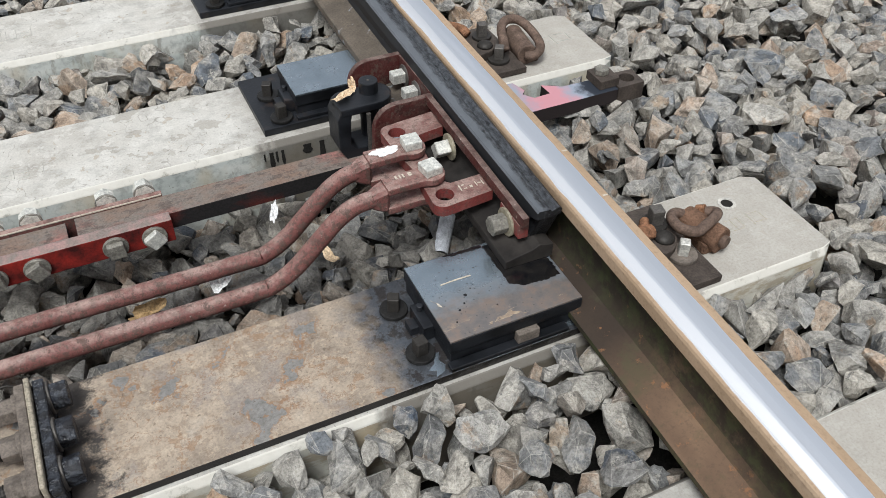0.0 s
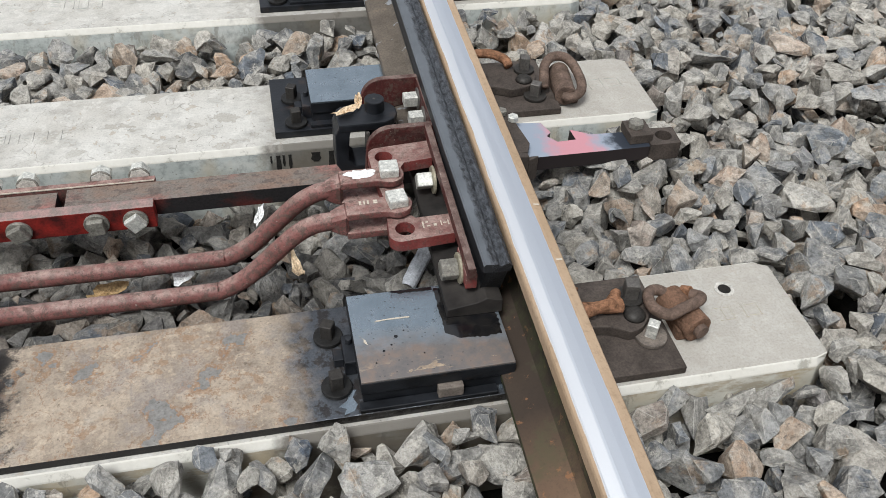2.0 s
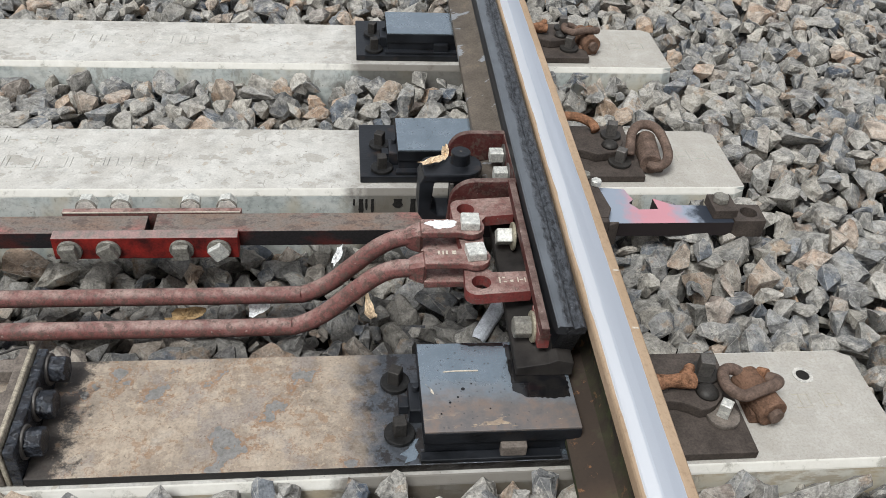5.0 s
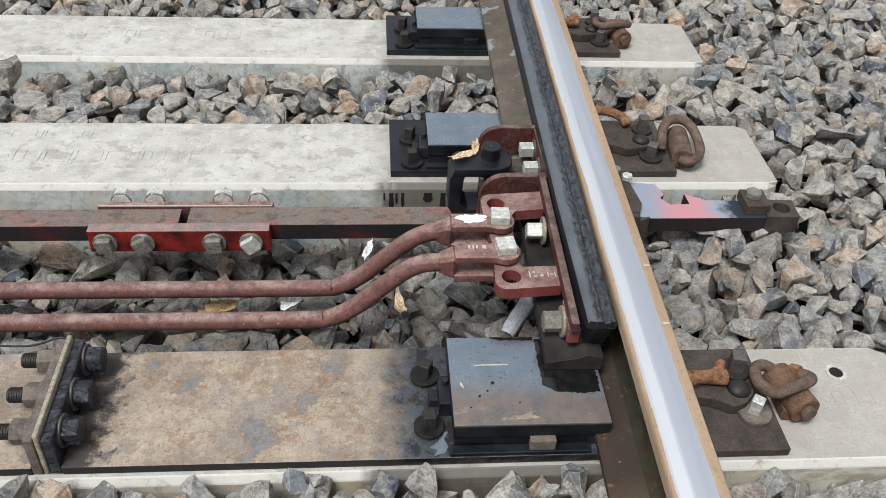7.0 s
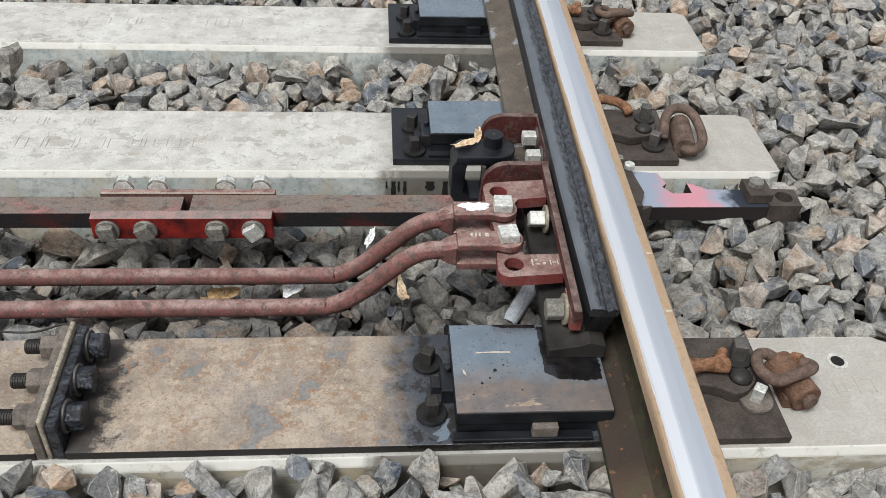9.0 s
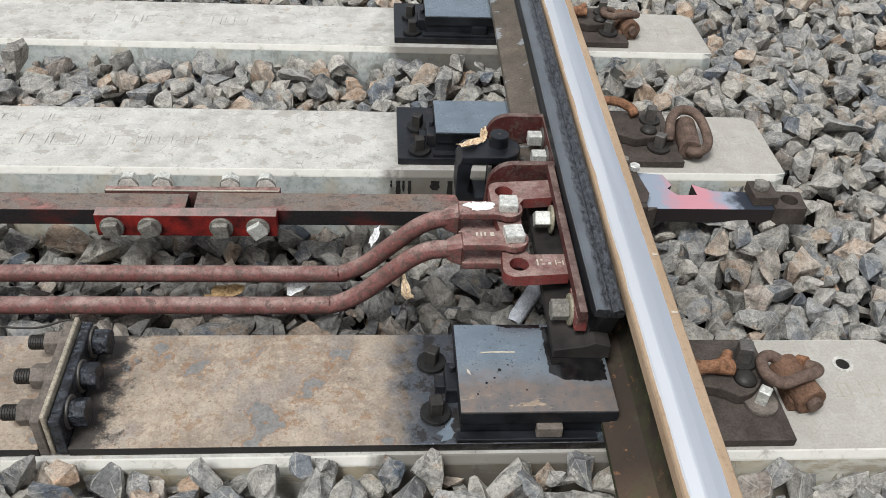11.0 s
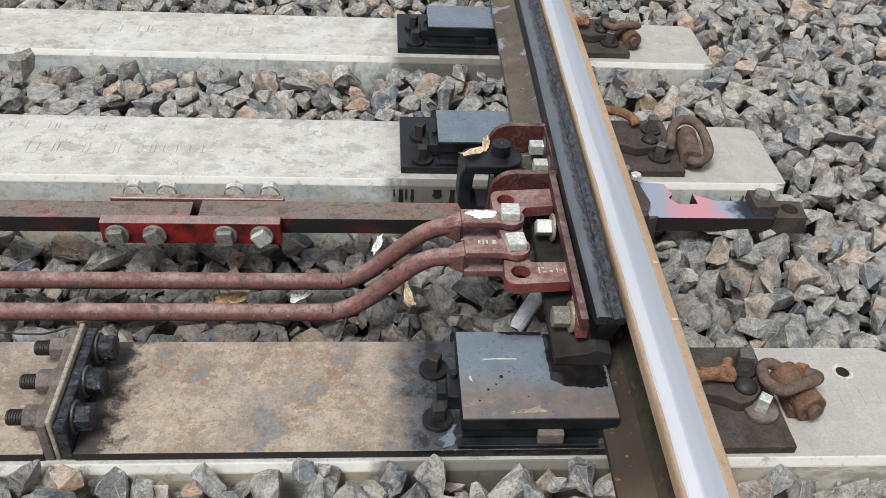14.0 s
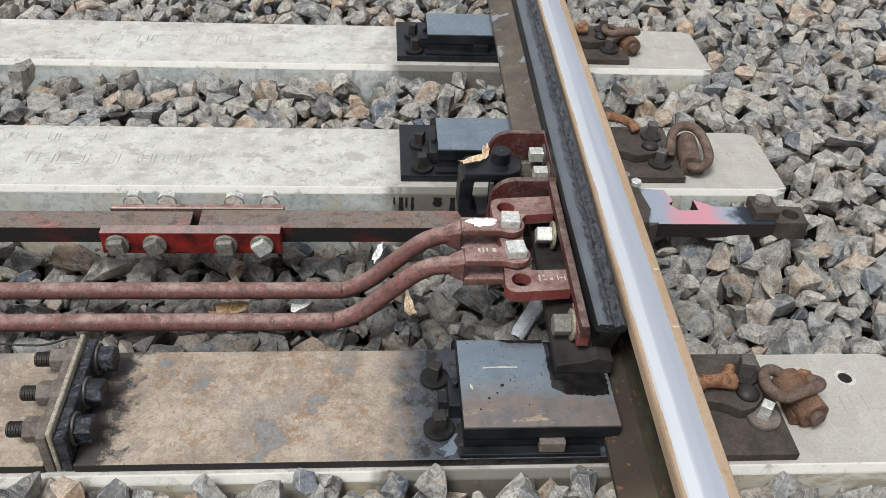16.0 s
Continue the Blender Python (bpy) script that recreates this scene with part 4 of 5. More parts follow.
for y, dz in ((0.2, 0.0), (0.125, 0.0), (0.054, -0.003)):
    z = 0.054 + dz
    b = hex_bolt(tie, (-0.605, y, z), (-0.577, y, z), 0.0235, TARRY, 0.027, 0.2 + y * 5)
    part("nut", nut((-0.6495, y, z), (-0.681, y, z), 0.021, 6, 0.002, 0.1 + y * 3), RUSTPLATE, b)
    part("spring_washer", rod((-0.649, y, z), (-0.657, y, z), 0.023, 24, 0.002), RUSTPLATE, b)
    part("thread", merged(rod((-0.675, y, z), (-0.708, y, z), 0.0115, 18), *[rod((-0.684 - 0.004 * i, y, z), (-0.6855 - 0.004 * i, y, z), 0.0128, 18) for i in range(6)]), DARKBOLT, b)

# ordinary fastening on the nearest sleeper
for sx in (-1, 1):
    th = thing("rail_clip", "rusty brown spring clip holding the rail foot on a sleeper", "rail clip", "rail clips", at=rp(sx * 0.085, -0.585, 0.0), turn=RTURN)
    part("clip", tube([(-sx * 0.02, 0.03, 0.066), (sx * 0.02, 0.04, 0.066), (sx * 0.05, 0.02, 0.06), (sx * 0.05, -0.03, 0.05), (sx * 0.02, -0.05, 0.034), (sx * 0.02, 0.03, 0.03)], 0.0105, 12, 6), CLIPM, th)
    part("housing", box(min(sx * 0.008, sx * 0.045), max(sx * 0.008, sx * 0.045), -0.04, 0.035, 0.0, 0.044, 0.006), RUSTDARK, th)

# ---- operating rods with fork ends ----
def operating_rod(y, shift, label, fork_bolt):
    th = thing("operating_rod", label, "rod", "operating rods")
    s = shift
    part("bar", tube([(-1.9, y, -0.004), (-1.0, y, -0.004), (-0.5, y, -0.005), (-0.24 + s, y, -0.005), (-0.195 + s, y, 0.0), (-0.15 + s, y, 0.026), (-0.104 + s, y, 0.07), (-0.06 + s, y, 0.112), (-0.025 + s, y, 0.132), (-0.002, y, 0.1355), (0.012, y, 0.1355)],
                     0.0168, 20, 6, lambda t: (1 + 0.12 * max(0, t - 0.9) * 10, 1.0)), RED, th)
    fork = part("fork_end", loft([[(x, y - w, zc - h), (x, y + w, zc - h), (x, y + w, zc + h), (x, y - w, zc + h)] for x, w, h, zc in ((-0.012, 0.014, 0.014, 0.135), (0.006, 0.018, 0.022, 0.135), (0.024, 0.021, 0.0275, 0.135))], 0.006), RED, th)
    eye = [(0.02, y - 0.021), (0.085, y - 0.021)] + arc(0.112, y, 0.028, -125, 125, 12) + [(0.085, y + 0.021), (0.02, y + 0.021)]
    part("upper_tine", prism(eye, 0.149, 0.163, 'z', 0.003), RED, fork)
    part("lower_tine", prism(eye, 0.105, 0.12, 'z', 0.003), RED, fork)
    b = part("fork_bolt", nut((0.112, y, 0.163), (0.112, y, 0.181), 0.0245, 4, 0.003, fork_bolt), BRIGHT, th, "pale bare steel square bolt head")
    part("shank", rod((0.112, y, 0.085), (0.112, y, 0.163), 0.0115, 16), BOLT, b)
    return th


r1 = operating_rod(-0.348, 0.0, "worn red painted operating rod with white paint on fork", 0.75)
r2 = operating_rod(-0.436, -0.012, "worn red painted operating rod with joggle and fork end", 0.9)
rr = random.Random(5)
blot = [(0.058 + 0.032 * math.cos(a) * rr.uniform(0.6, 1.1), -0.342 + 0.014 * math.sin(a) * rr.uniform(0.5, 1.2)) for a in [i * 2 * math.pi / 22 for i in range(22)]]
part("paint_mark", prism(blot, 0.1632, 0.1638, 'z'), WHITE, r1, "splash of white paint")
for i, (x, w) in enumerate(((0.045, 0.004), (0.053, 0.003), (0.060, 0.003), (0.071, 0.007))):
    part("chalk_bar", box(x, x + w, -0.432, -0.422, 0.1632, 0.1637, 0), CHALK, r2)

# ---- lock stretcher bar ----
lb = thing("lock_stretcher_bar", "rusty flat lock stretcher bar with bolted fishplate joint and pink paint", "bar")
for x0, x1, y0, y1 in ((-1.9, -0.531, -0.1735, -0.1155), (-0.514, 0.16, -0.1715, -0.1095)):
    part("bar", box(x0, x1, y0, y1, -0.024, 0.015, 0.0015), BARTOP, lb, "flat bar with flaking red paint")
lip = [(-0.2, -0.032), (-0.172, -0.032), (-0.172, 0.0215), (-0.178, 0.0235), (-0.2, 0.0215)]
fp = part("front_fishplate", prism(lip, -0.708, -0.34, 'x', 0.002), REDBRIGHT, lb, "bright red fishplate")
bp = part("rear_fishplate", box(-0.708, -0.34, -0.109, -0.094, -0.03, 0.019, 0.0015), RED, lb)
part("worn_edge", box(-0.706, -0.342, -0.1098, -0.1078, 0.0165, 0.0196, 0.0006), CHALK, bp, "edge worn to pale metal")
for i, x in enumerate((-0.675, -0.599, -0.454, -0.379)):
    b = part("fish_bolt", nut((x, -0.205, -0.008), (x, -0.219, -0.008), 0.0225, 4, 0.002, 0.78 + (0.1, 0.45, 0.05, 0.6)[i]), BRIGHT if i == 3 else BOLTGREY, fp)
    part("washer", rod((x, -0.199, -0.008), (x, -0.206, -0.008), 0.0245, 28, 0.001), BOLTGREY, b)
for i, x in enumerate((-0.662, -0.591, -0.448, -0.372)):
    b = part("fish_nut", nut((x, -0.094, 0.018), (x, -0.066, 0.018), 0.0215, 6, 0.002, 0.3 * i), BRIGHT, bp)
    part("washer", rod((x, -0.0935, 0.018), (x, -0.089, 0.018), 0.022, 24, 0.001), BOLTGREY, b)
blade = [(0.10, -0.150), (0.752, -0.150), (0.752, -0.088), (0.625, -0.084), (0.582, -0.058), (0.584, -0.098), (0.54, -0.1), (0.522, -0.075), (0.535, -0.062), (0.524, -0.022), (0.45, -0.012), (0.40, -0.03), (0.38, -0.085), (0.16, -0.085), (0.10, -0.1)]
part("notched_blade", prism(blade, -0.026, 0.012, 'z', 0.001), BLADE, lb, "notched blade with pink spray paint")
part("end_eye", holed([(0.745, -0.153), (0.818, -0.153), (0.822, -0.092), (0.76, -0.088), (0.755, -0.12), (0.745, -0.12)], [(0.788, -0.12, 0.0195)], -0.028, 0.0165), DARKBROWN, lb)
sb = part("stop_block", box(0.699, 0.753, -0.139, -0.076, 0.0125, 0.036, 0.0015), DARKBROWN, lb)
part("stop_bolt", nut((0.722, -0.103, 0.036), (0.722, -0.103, 0.05), 0.0185, 6, 0.002, 0.2), BOLTGREY, sb)
lg = thing("lock_bar_guide", "dark brown steel lock bar guide clamped under the rail foot", "bracket")
part("cheek", box(0.393, 0.452, -0.168, -0.152, -0.07, 0.03, 0.003), DARKBROWN, lg)
part("top_plate", holed([(0.393, -0.1515), (0.452, -0.1515), (0.466, -0.12), (0.455, -0.03), (0.445, 0.02), (0.393, 0.02)], [(0.43, -0.075, 0.0045)], 0.0165, 0.0295), DARKBROWN, lg)
part("side_cheek", prism([(0.4525, -0.167), (0.478, -0.155), (0.478, -0.1525), (0.4525, -0.1525)], -0.045, 0.018, 'z', 0.002), DARKBROWN, lg)
for x, y, m in ((0.432, 0.0, BOLTGREY), (0.452, -0.028, BRIGHT)):
    hex_bolt(lg, (x, y, 0.03), (x, y, 0.043), 0.013, m, 0.0, 0.4)

# ---- drive lug bracket on the tongue ----
lug = thing("drive_bracket", "worn red steel drive bracket with holed lugs on the tongue", "bracket")
outline = [(0.212, -0.232), (0.207, -0.29), (0.15, -0.297), (0.141, -0.31), (0.131, -0.448), (0.142, -0.461), (0.206, -0.459), (0.204, -0.512)] + arc(0.108, -0.5, 0.02, -90, -180, 5) + [(0.091, -0.457), (0.096, -0.41), (0.086, -0.316)] + arc(0.105, -0.262, 0.02, 180, 90, 5)
part("lug_plate", holed(outline, [(0.114, -0.273, 0.0175), (0.118, -0.487, 0.0175)], 0.122, 0.1445), REDLUG, lug, "faded red plate with two round holes")
part("end_tab", moved(box(-0.112, -0.092, 0.012, 0.085, 0.118, 0.1495, 0.002), pose(RX, RY, 0, 0, 0, RTURN)), REDLUG, lug)
part("flange", moved(box(-0.111, -0.0975, 0.004, 0.43, 0.15, 0.171, 0.002), pose(RX, RY, 0, 0, 0, RTURN)), DARKRED, lug)
for y, z, m in ((-0.338, 0.128, BRIGHT), (-0.583, 0.127, BOLTGREY)):
    x = RX - 0.111 + (y - RY) * RA
    hex_bolt(lug, (x - 0.006, y, z), (x - 0.036, y, z), 0.019, m, 0.0, 0.1, 6 if y < -0.5 else 4)
    part("ring_washer", rod((x - 0.001, y, z), (x - 0.006, y, z), 0.0275, 28, 0.001), BRASSY, lug, "pale spring washer")
for i, (x, y, w, h) in enumerate(((0.150, -0.482, 0.004, 0.022), (0.156, -0.476, 0.008, 0.004), (0.158, -0.487, 0.008, 0.004), (0.170, -0.485, 0.008, 0.008), (0.183, -0.482, 0.003, 0.018), (0.187, -0.482, 0.009, 0.003), (0.196, -0.482, 0.003, 0.018))):
    part("chalk_bar", box(x, x + w * 0.7, y - h * 0.36, y + h * 0.36, 0.1447, 0.1451, 0), CHALK, lug)

# ---- lock bracket and its clamp ----
lk = thing("lock_bracket", "dark red steel lock bracket with rounded cheeks on the tongue", "bracket")
cheek = [(0.236, 0.104), (0.236, 0.166), (0.16, 0.166)] + arc(0.14, 0.116, 0.05, 90, 175, 7) + [(0.086, 0.05), (0.086, 0.02), (0.106, 0.02), (0.108, 0.06), (0.13, 0.104)]
part("cheek", prism(cheek, -0.212, -0.197, 'y', 0.002), DARKRED, lk)
cheek2 = [(0.242, 0.104), (0.242, 0.166), (0.165, 0.166)] + arc(0.15, 0.12, 0.046, 90, 180, 7) + [(0.104, 0.08), (0.13, 0.09)]
part("cheek", prism(cheek2, -0.03, -0.016, 'y', 0.002), DARKRED, lk)
part("back_plate", box(0.222, 0.242, -0.1965, -0.0305, 0.1, 0.1655, 0.002), DARKRED, lk)
for y, z in ((-0.062, 0.132), (-0.128, 0.128)):
    hex_bolt(lk, (0.222, y, z), (0.190, y, z), 0.0170, BRIGHT, 0.024, 0.75, 4)
cl = thing("lock_clamp", "black oily steel lock clamp with an upright pin", "clamp")
top = [(0.042, -0.150), (0.118, -0.150)] + arc(0.126, -0.108, 0.042, -75, 75, 9) + [(0.11, -0.075), (0.06, -0.078)] + arc(0.062, -0.1, 0.022, 110, 180, 4)
part("upper_jaw", prism(top, 0.122, 0.14, 'z', 0.004), BLACK, cl)
part("heel", prism([(0.05, 0.012), (0.034, 0.04), (0.034, 0.115), (0.044, 0.136), (0.07, 0.136), (0.064, 0.11), (0.06, 0.05), (0.075, 0.035), (0.11, 0.035), (0.11, 0.012)], -0.148, -0.082, 'y', 0.003), BLACK, cl)
pn = part("pin", rod((0.122, -0.1, 0.02), (0.122, -0.1, 0.166), 0.0205, 28, 0.002), BLACK, cl)
part("pin_dimple", rod((0.122, -0.1, 0.1655), (0.122, -0.1, 0.1665), 0.003, 10), BOLT, pn)
part("strap", box(0.096, 0.104, -0.158, -0.151, 0.02, 0.122, 0.001), BOLT, cl)

# ---- marks on the rail and the slide block ----
def mark(name, parent, pts, z, m, label=""):
    return part(name, prism(pts, z, z + 0.0005, 'z'), m, parent, label)


mark("chalk_mark", rail, [(0.022, 0.11), (0.034, 0.108), (0.034, 0.112), (0.022, 0.114)], 0.171, CHALK)
mark("chalk_mark", rail, [(0.024, -0.03), (0.034, -0.031), (0.034, -0.027), (0.024, -0.026)], 0.171, CHALK)
mark("paint_stroke", rail, [(0.0335, -0.045), (0.0365, -0.048), (0.0355, -0.005), (0.033, -0.0)], 0.165, YELLOW, "yellow paint stroke")
face = [c for c in tie.children if c.name.startswith("slide_block")][0]
mark("scratch", face, [(0.04, 0.150), (0.06, 0.1515), (0.1, 0.151), (0.1, 0.154), (0.07, 0.1545), (0.042, 0.153)], 0.0752, CHALK, "pale scratch")


def ragged(path, seed, amount):
    """Closed outline through the corners, its edge broken into uneven teeth."""
    rng, out = random.Random(seed), []
    for (x0, y0), (x1, y1) in zip(path, path[1:] + path[:1]):
        n = max(2, int(math.hypot(x1 - x0, y1 - y0) / 0.004))
        out += [(x0 + (x1 - x0) * i / n + rng.uniform(-amount, amount), y0 + (y1 - y0) * i / n + rng.uniform(-amount, amount)) for i in range(n)]
    return out


mark("oil_puddle", face, ragged([(0.152, 0.211), (0.152, 0.105), (0.175, 0.092), (0.215, 0.088), (0.247, 0.09), (0.247, 0.211)], 2, 0.0016), 0.0752, OILBLACK, "glossy black oil spread from the tongue")
mark("oil_puddle", face, ragged([(0.075, 0.2165), (0.09, 0.210), (0.15, 0.2085), (0.15, 0.2165)], 4, 0.0012), 0.0752, OILBLACK)
for dx, dy, r in ((0.07, 0.113, 0.0032), (0.060, 0.096, 0.0018), (0.046, 0.085, 0.0022), (0.11, 0.07, 0.0014), (0.085, 0.124, 0.0014), (0.03, 0.062, 0.0016)):
    mark("oil_drop", face, ring(12, r, dx, dy), 0.0752, OILBLACK)
mark("paint_fleck", face, [(0.012, 0.121), (0.02, 0.112), (0.022, 0.102), (0.016, 0.108), (0.017, 0.114), (0.009, 0.126)], 0.0752, CHALK)

mark("oil_puddle", tie, [(-0.03, 0.012), (-0.012, 0.018), (-0.006, 0.03), (-0.012, 0.045), (-0.004, 0.06), (-0.016, 0.058), (-0.022, 0.04), (-0.036, 0.03), (-0.024, 0.024)], 0.0181, WET, "silvery oil puddle")
mark("oil_puddle", tie, [(0.226, 0.02), (0.252, 0.016), (0.27, 0.03), (0.25, 0.036), (0.262, 0.05), (0.236, 0.044)], 0.0181, WET)

# ---- litter ----
leaf_rng = random.Random(3)


def scrap(name, label, category, at, size, turn, material, curl=0.3, tilt=(0.0, 0.0)):
    """Thin curled flake with a ragged edge."""
    bm = bmesh.new()
    n, rows = 16, 4
    mid = bm.verts.new((0, 0, 0))
    loops = []
    edge = [leaf_rng.uniform(0.65, 1.1) for _ in range(n)]
    for k in range(1, rows + 1):
        lp = []
        for i in range(n):
            a = 2 * math.pi * i / n
            r = k / rows * edge[i]
            x, y = size[0] * r * math.cos(a), size[1] * r * math.sin(a)
            lp.append(bm.verts.new((x, y, curl * (y * y / size[1] + 0.4 * x * x / size[0]) + 0.0025 * math.sin(5 * a + k))))
        loops.append(lp)
    for i in range(n):
        bm.faces.new((mid, loops[0][i], loops[0][(i + 1) % n]))
        for a, b in zip(loops, loops[1:]):
            bm.faces.new((a[i], b[i], b[(i + 1) % n], a[(i + 1) % n]))
    ex = bmesh.ops.extrude_face_region(bm, geom=bm.faces[:])
    for v in ex["geom"]:
        if isinstance(v, bmesh.types.BMVert):
            v.co.z -= 0.0006
    bmesh.ops.recalc_face_normals(bm, faces=bm.faces)
    ob = part(name, bm, material)
    ob.matrix_world = pose(at[0], at[1], at[2], tilt[0], tilt[1], turn)
    tagged(ob, label, category)
    return ob


scrap("dry_leaf", "torn pale tan dry leaf caught on the lock clamp", "leaf", (0.062, -0.108, 0.145), (0.036, 0.011), 24, LEAF, 0.6, (8, 0))
scrap("dry_leaf", "torn pale tan dry leaf caught on the lock clamp", "leaf", (0.09, -0.085, 0.152), (0.009, 0.019), -15, LEAF, 0.6, (40, 0))
scrap("dry_leaf", "curled brown dry leaf lying on the ballast", "leaf", (-0.072, -0.36, -0.05), (0.012, 0.04), 15, LEAF, 0.8)
scrap("dry_leaf", "curled brown dry leaf lying on the ballast", "leaf", (-0.43, -0.352, -0.055), (0.04, 0.018), 15, BROWNLEAF, 0.4)
scrap("paper_scrap", "crumpled white paper scrap lying on the ballast", "paper", (-0.29, -0.345, -0.045), (0.028, 0.02), 30, WHITE, 0.6, (10, -12))
scrap("plastic_shard", "small white plastic shard stuck in the ballast", "litter", (-0.138, -0.195, -0.035), (0.009, 0.028), -25, WHITE, 0.2, (30, 0))
foil = bmesh.new()
for k in range(9):
    for i in range(7):
        a = math.pi * (i / 6) - 0.1
        foil.verts.new((0.016 * math.cos(a), (k / 8 - 0.5) * 0.1, 0.013 * math.sin(a) + 0.001 * math.sin(k * 2 + i)))
foil.verts.ensure_lookup_table()
for k in range(8):
    for i in range(6):
        foil.faces.new([foil.verts[k * 7 + i], foil.verts[k * 7 + i + 1], foil.verts[(k + 1) * 7 + i + 1], foil.verts[(k + 1) * 7 + i]])
ex = bmesh.ops.extrude_face_region(foil, geom=foil.faces[:])
for v in ex["geom"]:
    if isinstance(v, bmesh.types.BMVert):
        v.co.z -= 0.0012
bmesh.ops.recalc_face_normals(foil, faces=foil.faces)
fo = part("plastic_strip", foil, FOIL)
fo.matrix_world = pose(0.158, -0.405, -0.035, 12, 0, -35)
tagged(fo, "curled grey-white plastic strip lying in the ballast", "litter")

# ---- oil drips on a sleeper's side ----
for x, w, z1 in ((-0.084, 0.010, -0.07), (-0.072, 0.005, -0.05), (-0.058, 0.007, -0.06), (0.0, 0.02, -0.045), (0.035, 0.012, -0.09), (-0.10, 0.004, -0.04)):
    ys = lambda z: -0.0087 - 0.02 * (-0.013 - z) / 0.197
    part("oil_stain", loft([[(x - w * k, ys(z) - 0.0006, z), (x + w * k, ys(z) - 0.0006, z), (x + w * k, ys(z) + 0.003, z), (x - w * k, ys(z) + 0.003, z)] for k, z in ((0.5, -0.022), (0.42, -0.03), (0.6, (z1 - 0.03) / 2), (0.25, z1))]), HOLE, sl[2], "black oil drip")

wire = part("wire", tube([(-1.0, -0.49, -0.005), (-0.86, -0.5, 0.01), (-0.74, -0.505, 0.006), (-0.68, -0.495, 0.016), (-0.655, -0.5, 0.004)], 0.002, 8, 6), DARKBOLT)
tagged(wire, "thin dark bent wire lying on the ballast", "wire")

# ---- cast marks on the sleepers ----
STROKES = [(0.0, 0.5, 0.16, 1.0), (1.0, 0.5, 0.16, 1.0), (0.5, 0.0, 1.0, 0.13), (0.5, 0.5, 1.0, 0.13), (0.5, 1.0, 1.0, 0.13)]


def cast_line(parent, x0, x1, y, h, seed):
    """A worn line of raised characters that can no longer be read."""
    rng = random.Random(seed)
    x, w = x0, h * 0.55
    while x < x1:
        if rng.random() < 0.86:
            bars = rng.sample(STROKES, rng.choice((2, 3, 3)))
            part("cast_mark", merged(*[box(x + (cx - bw / 2) * w, x + (cx + bw / 2) * w, y + (cy - 0.5 - bh / 2) * h, y + (cy - 0.5 + bh / 2) * h, -0.004, 0.0012 + 0.0002 * i, 0.0006) for i, (cx, cy, bw, bh) in enumerate(bars)]), CONCRETE, parent)
        x += w * 1.5


for n, row in ((2, (-0.985, -0.735, 0.11, 0.042)), (2, (-0.69, -0.565, 0.112, 0.036)), (2, (-1.02, -0.80, 0.205, 0.028)), (3, (-0.98, -0.53, 0.14, 0.045))):
    cast_line(sl[n], *row, seed=n * 7 + int(-100 * row[0]))
for k, s in enumerate(sl):
    if k == 1:
        cast = [(0.69, 0.115, 0.03, 0.004), (0.69, 0.145, 0.03, 0.004), (0.688, 0.13, 0.004, 0.03), (0.705, 0.13, 0.003, 0.026), (0.73, 0.13, 0.004, 0.034), (0.745, 0.145, 0.02, 0.004), (0.745, 0.118, 0.02, 0.004), (0.76, 0.13, 0.004, 0.03)]
    else:
        cast = [(0.70, 0.14, 0.004, 0.05), (0.715, 0.16, 0.024, 0.004), (0.715, 0.135, 0.02, 0.004), (0.735, 0.14, 0.004, 0.05), (0.76, 0.16, 0.024, 0.004), (0.76, 0.125, 0.024, 0.004), (0.782, 0.14, 0.004, 0.04)]
    for x, y, w, h in cast:
        part("cast_bar", box(x - w / 2, x + w / 2, y - h / 2, y + h / 2, -0.004, 0.0014, 0.0008), CONCRETE, s)
    if k < 2:
        hx, hy = ((0.70, 0.16) if k == 0 else (0.716, 0.188))
        part("insert_ring", holed(ring(24, 0.019, hx, hy), [(hx, hy, 0.0125)], -0.002, 0.0012, 20), WHITECONC, s, "pale ring round a bolt hole")
        # Hole is a flat disc; its shade is put into the dark colour.
        part("insert_hole", rod((hx, hy, -0.004), (hx, hy, 0.0006), 0.0125, 20), HOLE, s, "dark bolt hole")


